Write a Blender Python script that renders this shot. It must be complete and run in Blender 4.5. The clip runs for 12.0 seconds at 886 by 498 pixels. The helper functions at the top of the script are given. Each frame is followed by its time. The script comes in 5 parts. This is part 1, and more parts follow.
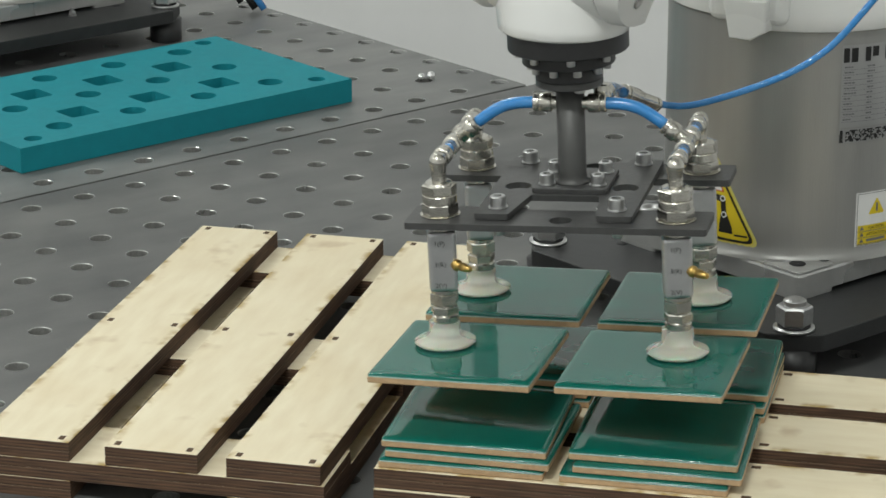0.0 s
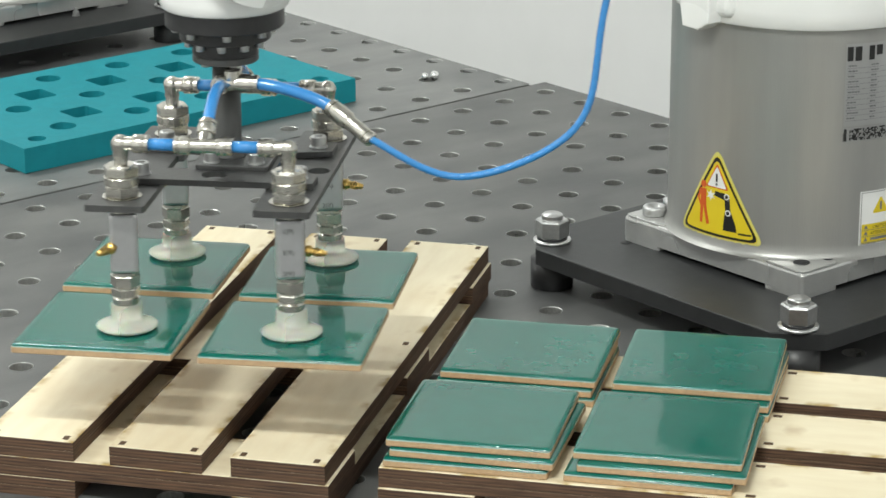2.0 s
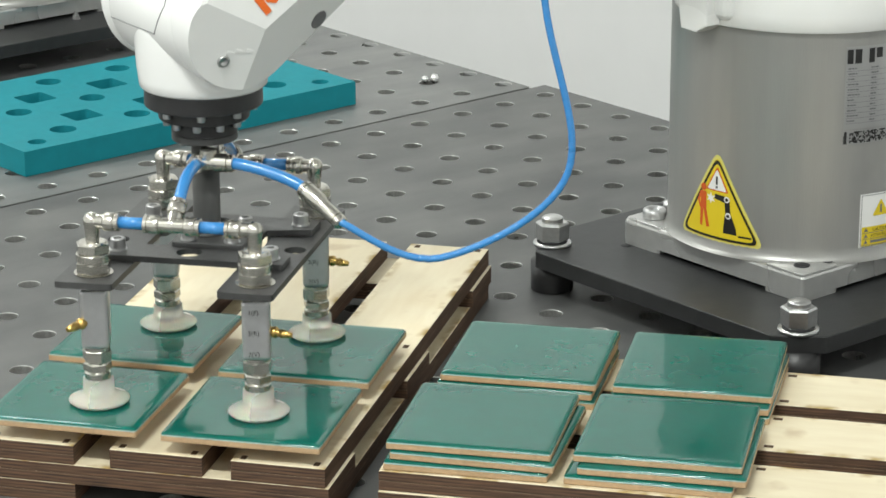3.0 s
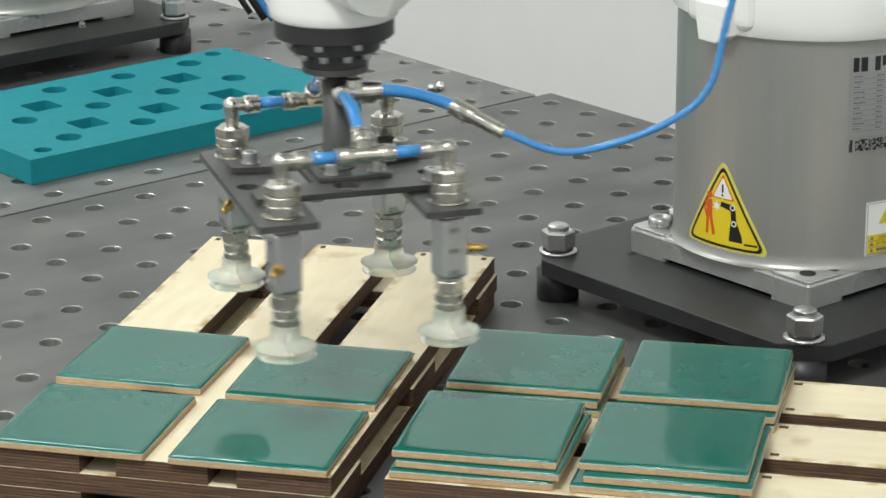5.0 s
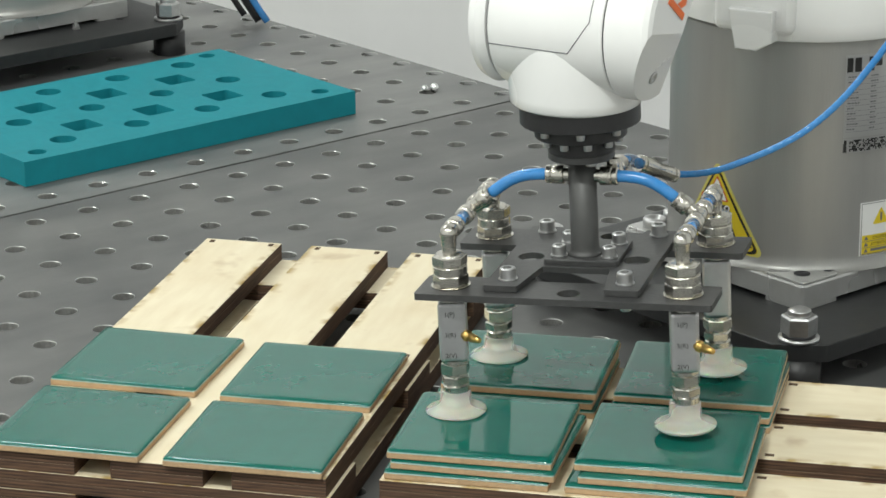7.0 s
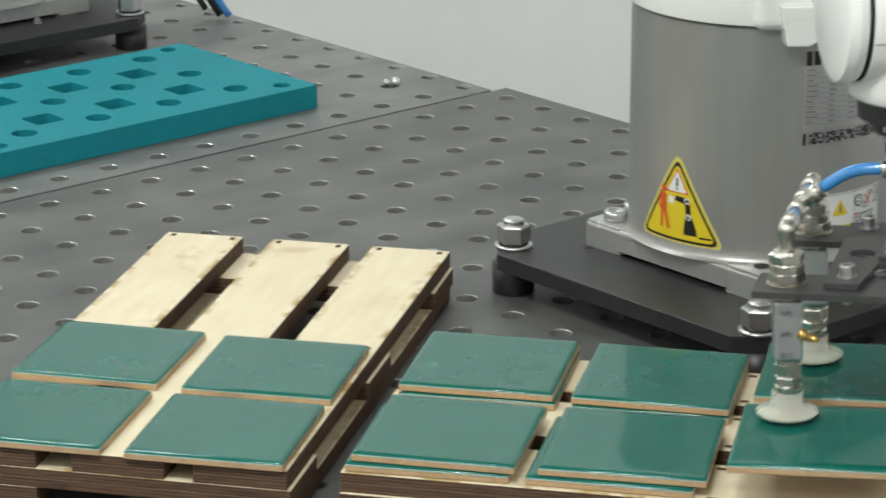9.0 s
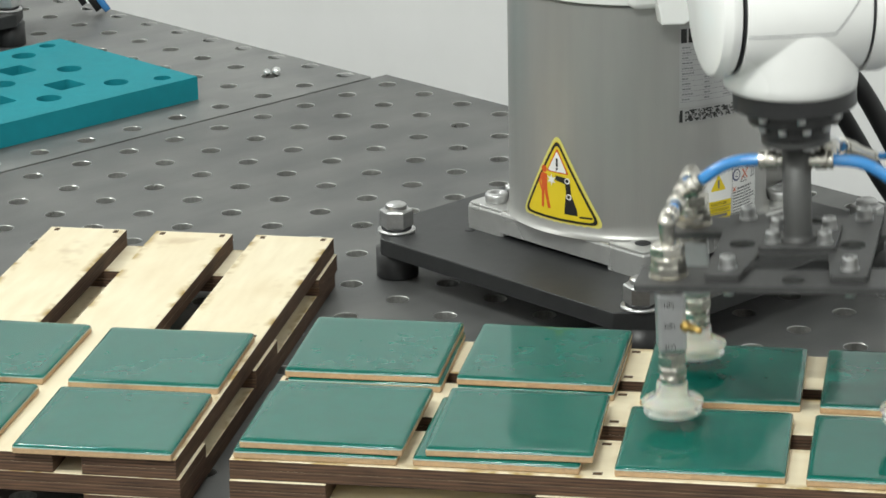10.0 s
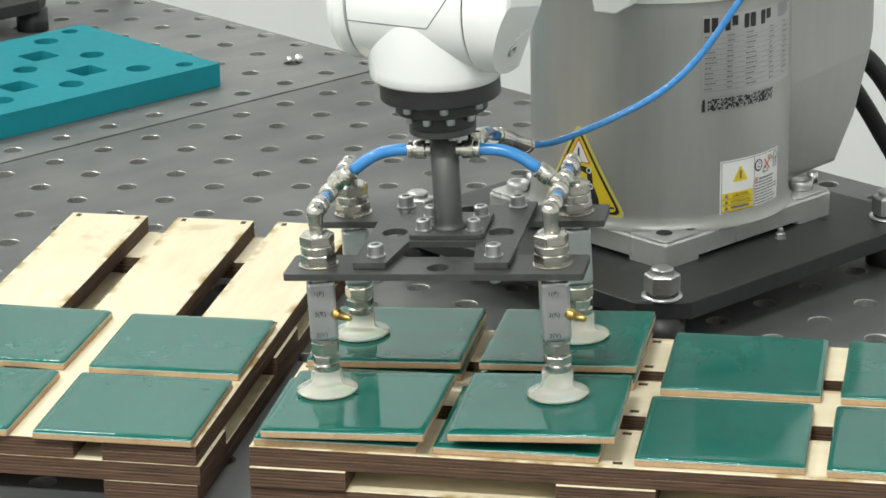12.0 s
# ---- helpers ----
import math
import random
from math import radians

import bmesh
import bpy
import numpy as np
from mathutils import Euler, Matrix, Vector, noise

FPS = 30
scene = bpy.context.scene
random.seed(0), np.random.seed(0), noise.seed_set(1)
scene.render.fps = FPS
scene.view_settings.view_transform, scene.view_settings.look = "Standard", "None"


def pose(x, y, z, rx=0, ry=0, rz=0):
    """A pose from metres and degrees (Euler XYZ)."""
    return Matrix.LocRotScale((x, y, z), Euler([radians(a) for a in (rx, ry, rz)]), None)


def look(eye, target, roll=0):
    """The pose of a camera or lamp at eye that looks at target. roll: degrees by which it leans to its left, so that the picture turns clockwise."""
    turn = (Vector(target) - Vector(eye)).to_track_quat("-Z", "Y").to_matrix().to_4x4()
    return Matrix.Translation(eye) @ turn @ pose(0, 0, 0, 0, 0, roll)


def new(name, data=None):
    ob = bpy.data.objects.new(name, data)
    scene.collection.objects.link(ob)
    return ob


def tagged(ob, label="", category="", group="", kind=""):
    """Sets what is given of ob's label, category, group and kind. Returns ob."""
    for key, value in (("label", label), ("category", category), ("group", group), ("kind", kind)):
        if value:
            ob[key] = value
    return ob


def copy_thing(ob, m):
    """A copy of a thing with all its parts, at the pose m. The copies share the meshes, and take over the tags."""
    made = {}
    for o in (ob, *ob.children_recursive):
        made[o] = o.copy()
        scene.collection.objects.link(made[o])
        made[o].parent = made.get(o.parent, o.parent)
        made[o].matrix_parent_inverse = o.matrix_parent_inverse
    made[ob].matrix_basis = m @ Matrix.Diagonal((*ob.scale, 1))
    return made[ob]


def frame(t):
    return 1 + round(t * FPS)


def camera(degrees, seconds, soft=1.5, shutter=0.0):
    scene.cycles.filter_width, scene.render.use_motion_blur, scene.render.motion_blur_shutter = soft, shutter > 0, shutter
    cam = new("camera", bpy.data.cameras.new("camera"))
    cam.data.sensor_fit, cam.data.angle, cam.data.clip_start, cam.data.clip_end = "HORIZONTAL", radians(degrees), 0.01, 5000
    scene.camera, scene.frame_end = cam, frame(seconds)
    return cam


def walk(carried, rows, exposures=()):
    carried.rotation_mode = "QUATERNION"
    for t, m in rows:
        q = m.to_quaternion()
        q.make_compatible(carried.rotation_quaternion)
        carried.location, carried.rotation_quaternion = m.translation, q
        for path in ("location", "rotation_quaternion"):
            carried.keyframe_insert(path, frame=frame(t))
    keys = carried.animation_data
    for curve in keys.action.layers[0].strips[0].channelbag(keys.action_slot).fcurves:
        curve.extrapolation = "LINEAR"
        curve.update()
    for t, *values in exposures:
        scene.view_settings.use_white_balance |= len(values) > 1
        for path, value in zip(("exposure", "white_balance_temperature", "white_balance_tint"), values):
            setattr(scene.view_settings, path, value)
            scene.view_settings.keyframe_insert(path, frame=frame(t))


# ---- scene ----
cam = camera(17.963, 12.0, soft=1.6, shutter=0.5)


def aim(x, y, z, yaw, pitch, roll):
    """The camera's pose from its place, heading, tilt and roll in degrees."""
    a, b = radians(yaw), radians(pitch)
    ahead = Vector((math.cos(a) * math.cos(b), math.sin(a) * math.cos(b), math.sin(b)))
    return look(Vector((x, y, z)), Vector((x, y, z)) + ahead, roll)


walk(cam, [
    (0.0, aim(-1.1265, -1.8540, 0.6737, 49.970, -18.285, -0.090)),
    (0.5, aim(-1.1265, -1.8540, 0.6737, 49.984, -18.355, -0.150)),
    (1.0, aim(-1.1265, -1.8540, 0.6737, 50.036, -18.347, -0.154)),
    (1.5, aim(-1.1265, -1.8540, 0.6737, 50.055, -18.332, -0.230)),
    (2.0, aim(-1.1265, -1.8540, 0.6737, 50.056, -18.297, -0.220)),
    (2.5, aim(-1.1265, -1.8540, 0.6737, 50.048, -18.249, -0.252)),
    (3.0, aim(-1.1265, -1.8540, 0.6737, 50.058, -18.236, -0.253)),
    (4.8, aim(-1.1265, -1.8540, 0.6737, 50.190, -18.085, -0.290)),
    (5.0, aim(-1.1265, -1.8540, 0.6737, 50.182, -18.072, -0.288)),
    (5.5, aim(-1.1265, -1.8540, 0.6737, 50.147, -18.043, -0.260)),
    (6.0, aim(-1.1265, -1.8540, 0.6737, 50.108, -18.027, -0.281)),
    (6.5, aim(-1.1265, -1.8540, 0.6737, 50.063, -18.041, -0.361)),
    (7.0, aim(-1.1265, -1.8540, 0.6737, 50.062, -18.047, -0.381)),
    (8.2, aim(-1.1265, -1.8542, 0.6737, 50.030, -18.070, -0.340)),
    (8.8, aim(-1.1271, -1.8562, 0.6735, 49.701, -18.110, -0.295)),
    (9.0, aim(-1.1279, -1.8587, 0.6734, 49.287, -18.143, -0.214)),
    (9.5, aim(-1.1312, -1.8700, 0.6727, 47.414, -18.355, -0.245)),
    (10.0, aim(-1.1315, -1.8710, 0.6727, 46.947, -18.360, -1.160)),
    (10.5, aim(-1.1315, -1.8710, 0.6727, 47.055, -18.415, -1.510)),
    (11.0, aim(-1.1314, -1.8708, 0.6727, 47.274, -18.464, -1.430)),
    (11.5, aim(-1.1313, -1.8705, 0.6727, 47.334, -18.522, -1.100)),
    (12.0, aim(-1.1312, -1.8701, 0.6727, 47.396, -18.600, -0.925)),
], exposures=[(0.0, -0.73), (0.5, -0.63), (1.0, -0.42), (1.5, -0.20), (2.5, -0.14), (3.2, -0.14), (5.0, -0.28), (5.5, -0.30), (7.0, -0.38), (9.0, -0.42), (9.5, -0.34), (10.0, -0.24), (10.5, -0.17), (12.0, -0.10)])

# ---- light: a workshop hall under rows of ceiling luminaires, with added fill ----
world = bpy.data.worlds.new("hall")
scene.world = world
world.use_nodes = True
world.node_tree.nodes["Background"].inputs[0].default_value = (0.80, 0.90, 1.0, 1)
world.node_tree.nodes["Background"].inputs[1].default_value = 0.05


def luminaire(x, y, z, turn, length, watts):
    data = bpy.data.lights.new("luminaire_light", "AREA")
    data.shape, data.size, data.size_y, data.energy = "RECTANGLE", 0.11, length, watts
    data.color = (0.965, 1.0, 0.945)
    ob = new("luminaire_light", data)
    ob.matrix_basis = pose(x, y, z, 0, 0, turn)
    return ob


# rows of luminaires that run askew to the tables; the one over the aisle is the strongest
LAMP_TURN = 36.5
# last two: fill lamps added to brighten the far table and walls
LAMPS = [(-1.40, -1.39, 64), (-2.46, 0.05, 16), (-0.32, -2.85, 12), (-2.45, -2.15, 11), (-1.36, -3.60, 8), (-1.10, 1.20, 27), (0.35, 1.25, 23)]
for lx, ly, watts in LAMPS:
    luminaire(lx, ly, 2.14, LAMP_TURN, 0.7, watts)


# ---- materials ----
def node_material(name):
    m = bpy.data.materials.new(name)
    m.use_nodes = True
    return m, m.node_tree.nodes, m.node_tree.links, m.node_tree.nodes["Principled BSDF"]


def surface(name, colour, rough=0.5, metal=0.0, vary=0.12, scale=30.0, bump=0.0, bump_scale=400.0, coat=0.0, stretch=(1, 1, 1), rough_vary=0.08, **more):
    """A surface with colour variation at two scales, uneven gloss and fine relief."""
    m, n, l, b = node_material(name)
    co = n.new("ShaderNodeTexCoord")
    mp = n.new("ShaderNodeMapping")
    mp.inputs["Scale"].default_value = stretch
    l.new(co.outputs["Object"], mp.inputs["Vector"])
    big = n.new("ShaderNodeTexNoise")
    big.inputs["Scale"].default_value, big.inputs["Detail"].default_value = scale * 0.3, 3
    fine = n.new("ShaderNodeTexNoise")
    fine.inputs["Scale"].default_value, fine.inputs["Detail"].default_value = scale * 4, 6
    l.new(mp.outputs[0], big.inputs["Vector"])
    l.new(mp.outputs[0], fine.inputs["Vector"])
    mix = n.new("ShaderNodeMath")
    mix.operation = "MULTIPLY_ADD"
    mix.inputs[1].default_value = 0.55
    l.new(fine.outputs["Fac"], mix.inputs[0])
    half = n.new("ShaderNodeMath")
    half.operation = "MULTIPLY"
    half.inputs[1].default_value = 0.45
    l.new(big.outputs["Fac"], half.inputs[0])
    l.new(half.outputs[0], mix.inputs[2])
    ramp = n.new("ShaderNodeValToRGB")
    ramp.color_ramp.elements[0].position, ramp.color_ramp.elements[1].position = 0.3, 0.7
    ramp.color_ramp.elements[0].color = (*[c * (1 - vary) for c in colour], 1)
    ramp.color_ramp.elements[1].color = (*[min(1, c * (1 + vary)) for c in colour], 1)
    l.new(mix.outputs[0], ramp.inputs[0])
    l.new(ramp.outputs[0], b.inputs["Base Color"])
    rr = n.new("ShaderNodeMapRange")
    rr.inputs["To Min"].default_value, rr.inputs["To Max"].default_value = max(0.02, rough - rough_vary), min(1, rough + rough_vary)
    l.new(big.outputs["Fac"], rr.inputs["Value"])
    l.new(rr.outputs[0], b.inputs["Roughness"])
    b.inputs["Metallic"].default_value = metal
    b.inputs["Coat Weight"].default_value = coat
    b.inputs["Coat Roughness"].default_value = 0.03
    for key, value in more.items():
        b.inputs[key.replace("_", " ")].default_value = value
    if bump:
        grain = n.new("ShaderNodeTexNoise")
        grain.inputs["Scale"].default_value, grain.inputs["Detail"].default_value = bump_scale, 4
        l.new(mp.outputs[0], grain.inputs["Vector"])
        bp = n.new("ShaderNodeBump")
        bp.inputs["Strength"].default_value, bp.inputs["Distance"].default_value = bump, 0.001
        l.new(grain.outputs["Fac"], bp.inputs["Height"])
        l.new(bp.outputs[0], b.inputs["Normal"])
    return m


def plywood_face():
    """Birch ply face: pale, long faint grain, a few brown knots and scorch freckles."""
    m, n, l, b = node_material("birch_ply_face")
    co = n.new("ShaderNodeTexCoord")
    info = n.new("ShaderNodeObjectInfo")
    shift = n.new("ShaderNodeVectorMath")
    shift.operation = "MULTIPLY_ADD"
    shift.inputs[1].default_value = (7, 5, 3)
    l.new(info.outputs["Random"], shift.inputs[0])
    l.new(co.outputs["Object"], shift.inputs[2])
    mp = n.new("ShaderNodeMapping")
    mp.inputs["Scale"].default_value = (8, 36, 20)
    l.new(shift.outputs[0], mp.inputs["Vector"])
    grain = n.new("ShaderNodeTexNoise")
    grain.inputs["Scale"].default_value, grain.inputs["Detail"].default_value = 3, 6
    l.new(mp.outputs[0], grain.inputs["Vector"])
    ramp = n.new("ShaderNodeValToRGB")
    e = ramp.color_ramp.elements
    e[0].position, e[0].color = 0.15, (0.70, 0.600, 0.420, 1)
    e[1].position, e[1].color = 0.75, (0.80, 0.720, 0.535, 1)
    l.new(grain.outputs["Fac"], ramp.inputs[0])
    knots = n.new("ShaderNodeTexNoise")
    knots.inputs["Scale"].default_value, knots.inputs["Detail"].default_value = 26, 3
    l.new(shift.outputs[0], knots.inputs["Vector"])
    kr = n.new("ShaderNodeValToRGB")
    kr.color_ramp.elements[0].position, kr.color_ramp.elements[0].color = 0.63, (0, 0, 0, 1)
    kr.color_ramp.elements[1].position, kr.color_ramp.elements[1].color = 0.76, (0.45, 0.45, 0.45, 1)
    l.new(knots.outputs["Fac"], kr.inputs[0])
    mix = n.new("ShaderNodeMixRGB")
    mix.inputs[2].default_value = (0.40, 0.26, 0.13, 1)
    l.new(kr.outputs[0], mix.inputs[0])
    l.new(ramp.outputs[0], mix.inputs[1])
    # broad yellowish stains, and scorch from the laser that creeps in from the long edges
    stain = n.new("ShaderNodeTexNoise")
    stain.inputs["Scale"].default_value, stain.inputs["Detail"].default_value = 14, 4
    l.new(shift.outputs[0], stain.inputs["Vector"])
    sr = n.new("ShaderNodeValToRGB")
    sr.color_ramp.elements[0].position, sr.color_ramp.elements[0].color = 0.5, (0, 0, 0, 1)
    sr.color_ramp.elements[1].position, sr.color_ramp.elements[1].color = 0.75, (0.2, 0.2, 0.2, 1)
    l.new(stain.outputs["Fac"], sr.inputs[0])
    tint = n.new("ShaderNodeMixRGB")
    tint.inputs[2].default_value = (0.60, 0.45, 0.24, 1)
    l.new(sr.outputs[0], tint.inputs[0])
    l.new(mix.outputs[0], tint.inputs[1])
    sep = n.new("ShaderNodeSeparateXYZ")
    l.new(co.outputs["Object"], sep.inputs[0])
    far = n.new("ShaderNodeMath")
    far.operation = "ABSOLUTE"
    l.new(sep.outputs["Y"], far.inputs[0])
    rim = n.new("ShaderNodeMapRange")
    rim.inputs["From Min"].default_value, rim.inputs["From Max"].default_value = 0.0225, 0.0285
    l.new(far.outputs[0], rim.inputs["Value"])
    spots = n.new("ShaderNodeTexNoise")
    spots.inputs["Scale"].default_value, spots.inputs["Detail"].default_value = 60, 4
    l.new(shift.outputs[0], spots.inputs["Vector"])
    spr = n.new("ShaderNodeMapRange")
    spr.inputs["From Min"].default_value, spr.inputs["From Max"].default_value = 0.48, 0.64
    l.new(spots.outputs["Fac"], spr.inputs["Value"])
    char = n.new("ShaderNodeMath")
    char.operation = "MULTIPLY"
    l.new(rim.outputs[0], char.inputs[0])
    l.new(spr.outputs[0], char.inputs[1])
    burn = n.new("ShaderNodeMixRGB")
    burn.inputs[2].default_value = (0.38, 0.25, 0.07, 1)
    l.new(char.outputs[0], burn.inputs[0])
    l.new(tint.outputs[0], burn.inputs[1])
    l.new(burn.outputs[0], b.inputs["Base Color"])
    b.inputs["Roughness"].default_value = 0.55
    bp = n.new("ShaderNodeBump")
    bp.inputs["Strength"].default_value, bp.inputs["Distance"].default_value = 0.15, 0.0006
    l.new(grain.outputs["Fac"], bp.inputs["Height"])
    l.new(bp.outputs[0], b.inputs["Normal"])
    return m


def plywood_edge():
    """Laser-cut ply edge: charred brown with the plies showing as thin lines."""
    m, n, l, b = node_material("charred_ply_edge")
    co = n.new("ShaderNodeTexCoord")
    sep = n.new("ShaderNodeSeparateXYZ")
    l.new(co.outputs["Object"], sep.inputs[0])
    mul = n.new("ShaderNodeMath")
    mul.operation = "MULTIPLY"
    mul.inputs[1].default_value = 1 / 0.0021
    l.new(sep.outputs["Z"], mul.inputs[0])
    frac = n.new("ShaderNodeMath")
    frac.operation = "FRACT"
    l.new(mul.outputs[0], frac.inputs[0])
    mp = n.new("ShaderNodeMapping")
    mp.inputs["Scale"].default_value = (14, 14, 320)
    l.new(co.outputs["Object"], mp.inputs["Vector"])
    ns = n.new("ShaderNodeTexNoise")
    ns.inputs["Scale"].default_value, ns.inputs["Detail"].default_value = 3, 5
    l.new(mp.outputs[0], ns.inputs["Vector"])
    add = n.new("ShaderNodeMath")
    add.operation = "MULTIPLY_ADD"
    add.inputs[1].default_value = 0.35
    l.new(frac.outputs[0], add.inputs[0])
    l.new(ns.outputs["Fac"], add.inputs[2])
    ramp = n.new("ShaderNodeValToRGB")
    e = ramp.color_ramp.elements
    e[0].position, e[0].color = 0.40, (0.032, 0.018, 0.011, 1)
    e[1].position, e[1].color = 1.0, (0.165, 0.088, 0.050, 1)
    l.new(add.outputs[0], ramp.inputs[0])
    l.new(ramp.outputs[0], b.inputs["Base Color"])
    b.inputs["Roughness"].default_value = 0.75
    return m


def table_steel(tone=1.0):
    """Nitrided grey steel: mottled, softly streaked, half matt."""
    m, n, l, b = node_material("nitrided_table_steel")
    co = n.new("ShaderNodeTexCoord")
    mp = n.new("ShaderNodeMapping")
    mp.inputs["Scale"].default_value = (3.0, 9, 1)
    mp.inputs["Rotation"].default_value = (0, 0, 0.5)
    l.new(co.outputs["Object"], mp.inputs["Vector"])
    streak = n.new("ShaderNodeTexNoise")
    streak.inputs["Scale"].default_value, streak.inputs["Detail"].default_value = 2.2, 8
    l.new(mp.outputs[0], streak.inputs["Vector"])
    blot = n.new("ShaderNodeTexNoise")
    blot.inputs["Scale"].default_value, blot.inputs["Detail"].default_value = 11, 9
    l.new(co.outputs["Object"], blot.inputs["Vector"])
    add = n.new("ShaderNodeMath")
    add.operation = "ADD"
    l.new(streak.outputs["Fac"], add.inputs[0])
    l.new(blot.outputs["Fac"], add.inputs[1])
    ramp = n.new("ShaderNodeValToRGB")
    e = ramp.color_ramp.elements
    e[0].color = (0.090 * tone, 0.092 * tone, 0.093 * tone, 1)
    e[1].color = (0.176 * tone, 0.176 * tone, 0.172 * tone, 1)
    e[1].position = 1.0
    e[0].position = 0.55
    half = n.new("ShaderNodeMath")
    half.operation = "MULTIPLY"
    half.inputs[1].default_value = 0.75
    l.new(add.outputs[0], half.inputs[0])
    l.new(half.outputs[0], ramp.inputs[0])
    l.new(ramp.outputs[0], b.inputs["Base Color"])
    b.inputs["Metallic"].default_value = 0.35
    rr = n.new("ShaderNodeMapRange")
    rr.inputs["To Min"].default_value, rr.inputs["To Max"].default_value = 0.38, 0.58
    l.new(blot.outputs["Fac"], rr.inputs["Value"])
    l.new(rr.outputs[0], b.inputs["Roughness"])
    grit = n.new("ShaderNodeTexNoise")
    grit.inputs["Scale"].default_value, grit.inputs["Detail"].default_value = 520, 4
    l.new(co.outputs["Object"], grit.inputs["Vector"])
    bp = n.new("ShaderNodeBump")
    bp.inputs["Strength"].default_value, bp.inputs["Distance"].default_value = 0.22, 0.0006
    l.new(grit.outputs["Fac"], bp.inputs["Height"])
    l.new(bp.outputs[0], b.inputs["Normal"])
    return m


STEEL = table_steel()
STEEL_PALE = table_steel(1.5)
BORE = surface("machined_bore", (0.50, 0.50, 0.485), 0.30, 0.75, vary=0.3, scale=150)
PLY, EDGE = plywood_face(), plywood_edge()
TAN = surface("scorched_ply_line", (0.13, 0.080, 0.045), 0.7, vary=0.4, scale=60)
BURN = surface("burnt_slot", (0.085, 0.050, 0.026), 0.9)
GLAZE = surface("green_glaze", (0.002, 0.110, 0.084), 0.08, vary=0.08, scale=18, rough_vary=0.015)
# pale glaze lip; its edge highlight is put into the colour too
RIM = surface("thin_glaze_rim", (0.34, 0.50, 0.46), 0.15, vary=0.3, scale=120, coat=0.4)
BISCUIT = surface("tile_biscuit", (0.50, 0.335, 0.190), 0.85, vary=0.18, scale=120, bump=0.3)
FOAM = surface("teal_foam", (0.002, 0.222, 0.272), 0.70, vary=0.10, scale=25, bump=0.30, bump_scale=900, Specular_IOR_Level=0.36)
CAST = surface("cast_grey_paint", (0.365, 0.362, 0.348), 0.36, 0.58, vary=0.055, scale=26, bump=0.12, bump_scale=900, stretch=(1, 1, 0.10), rough_vary=0.12)
BRIGHT_CAST = surface("bright_cast_foot", (0.52, 0.52, 0.51), 0.28, 0.65, vary=0.08, scale=30, bump=0.12, bump_scale=700)
WHITE = surface("white_robot_paint", (0.85, 0.85, 0.84), 0.26, vary=0.02, scale=10, coat=0.15)
BLACK = surface("black_anodised", (0.018, 0.018, 0.019), 0.42, vary=0.25, scale=60)
PLATE = surface("dark_coated_steel", (0.029, 0.030, 0.031), 0.46, 0.2, vary=0.25, scale=24, bump=0.08)
GUNMETAL = surface("grey_printed_plate", (0.066, 0.066, 0.066), 0.40, 0.3, vary=0.2, scale=60, bump=0.15)
SHAFT = surface("grey_shaft", (0.075, 0.075, 0.074), 0.5, 0.3, vary=0.12, scale=60, stretch=(1, 1, 0.2))
NICKEL = surface("nickel_plate", (0.58, 0.56, 0.51), 0.23, 1.0, vary=0.10, scale=80)
ZINC = surface("zinc_bolt", (0.56, 0.56, 0.56), 0.35, 1.0, vary=0.14, scale=80)
ALU = surface("matt_aluminium", (0.60, 0.60, 0.61), 0.32, 0.9, vary=0.05, scale=60)
BRASS = surface("brass", (0.66, 0.44, 0.14), 0.30, 1.0, vary=0.15, scale=100)
SILICONE = surface("milky_silicone", (0.95, 0.94, 0.85), 0.28, vary=0.05, scale=60, Subsurface_Weight=0.3, Subsurface_Scale=0.006, Transmission_Weight=0.72, IOR=1.22)
CHROME = surface("polished_steel", (0.92, 0.92, 0.92), 0.20, 1.0, vary=0.03, scale=60)
BLUE = surface("blue_tube", (0.040, 0.235, 0.58), 0.20, vary=0.05, scale=60, coat=0.5)
CABLE = surface("black_cable", (0.012, 0.012, 0.013), 0.55, vary=0.2)
YELLOW = surface("sticker_yellow", (0.72, 0.55, 0.02), 0.4, vary=0.03)
PALE_YELLOW = surface("sticker_pale_yellow", (0.66, 0.60, 0.16), 0.4, vary=0.03)
INK = surface("sticker_black", (0.012, 0.012, 0.012), 0.45, vary=0.1)
RED = surface("sticker_red", (0.62, 0.10, 0.015), 0.45, vary=0.05)
ORANGE = surface("orange_mark", (0.85, 0.16, 0.02), 0.45, vary=0.03)
NAVY = surface("sticker_dark_blue", (0.05, 0.06, 0.14), 0.45, vary=0.1)
PAPER = surface("sticker_white", (0.78, 0.78, 0.77), 0.4, vary=0.02)
FOIL = surface("sticker_silver", (0.41, 0.41, 0.41), 0.30, 0.6, vary=0.03)
# print and seams, also the painted shade of the cheek's recess
GREYINK_SHADE = surface("grey_print", (0.16, 0.16, 0.17), 0.5, vary=0.1)
# for dark joints, and for shade painted into gaps and holes
SEAM_SHADE = surface("dark_joint", (0.02, 0.02, 0.022), 0.7, vary=0.1)
WALLP = surface("white_wall_paint", (0.82, 0.82, 0.82), 0.55, vary=0.025, scale=3)
FLOORP = surface("grey_floor_paint", (0.34, 0.34, 0.335), 0.5, vary=0.1, scale=6)
CEIL = surface("ceiling_paint", (0.70, 0.70, 0.70), 0.8, vary=0.03, scale=3)


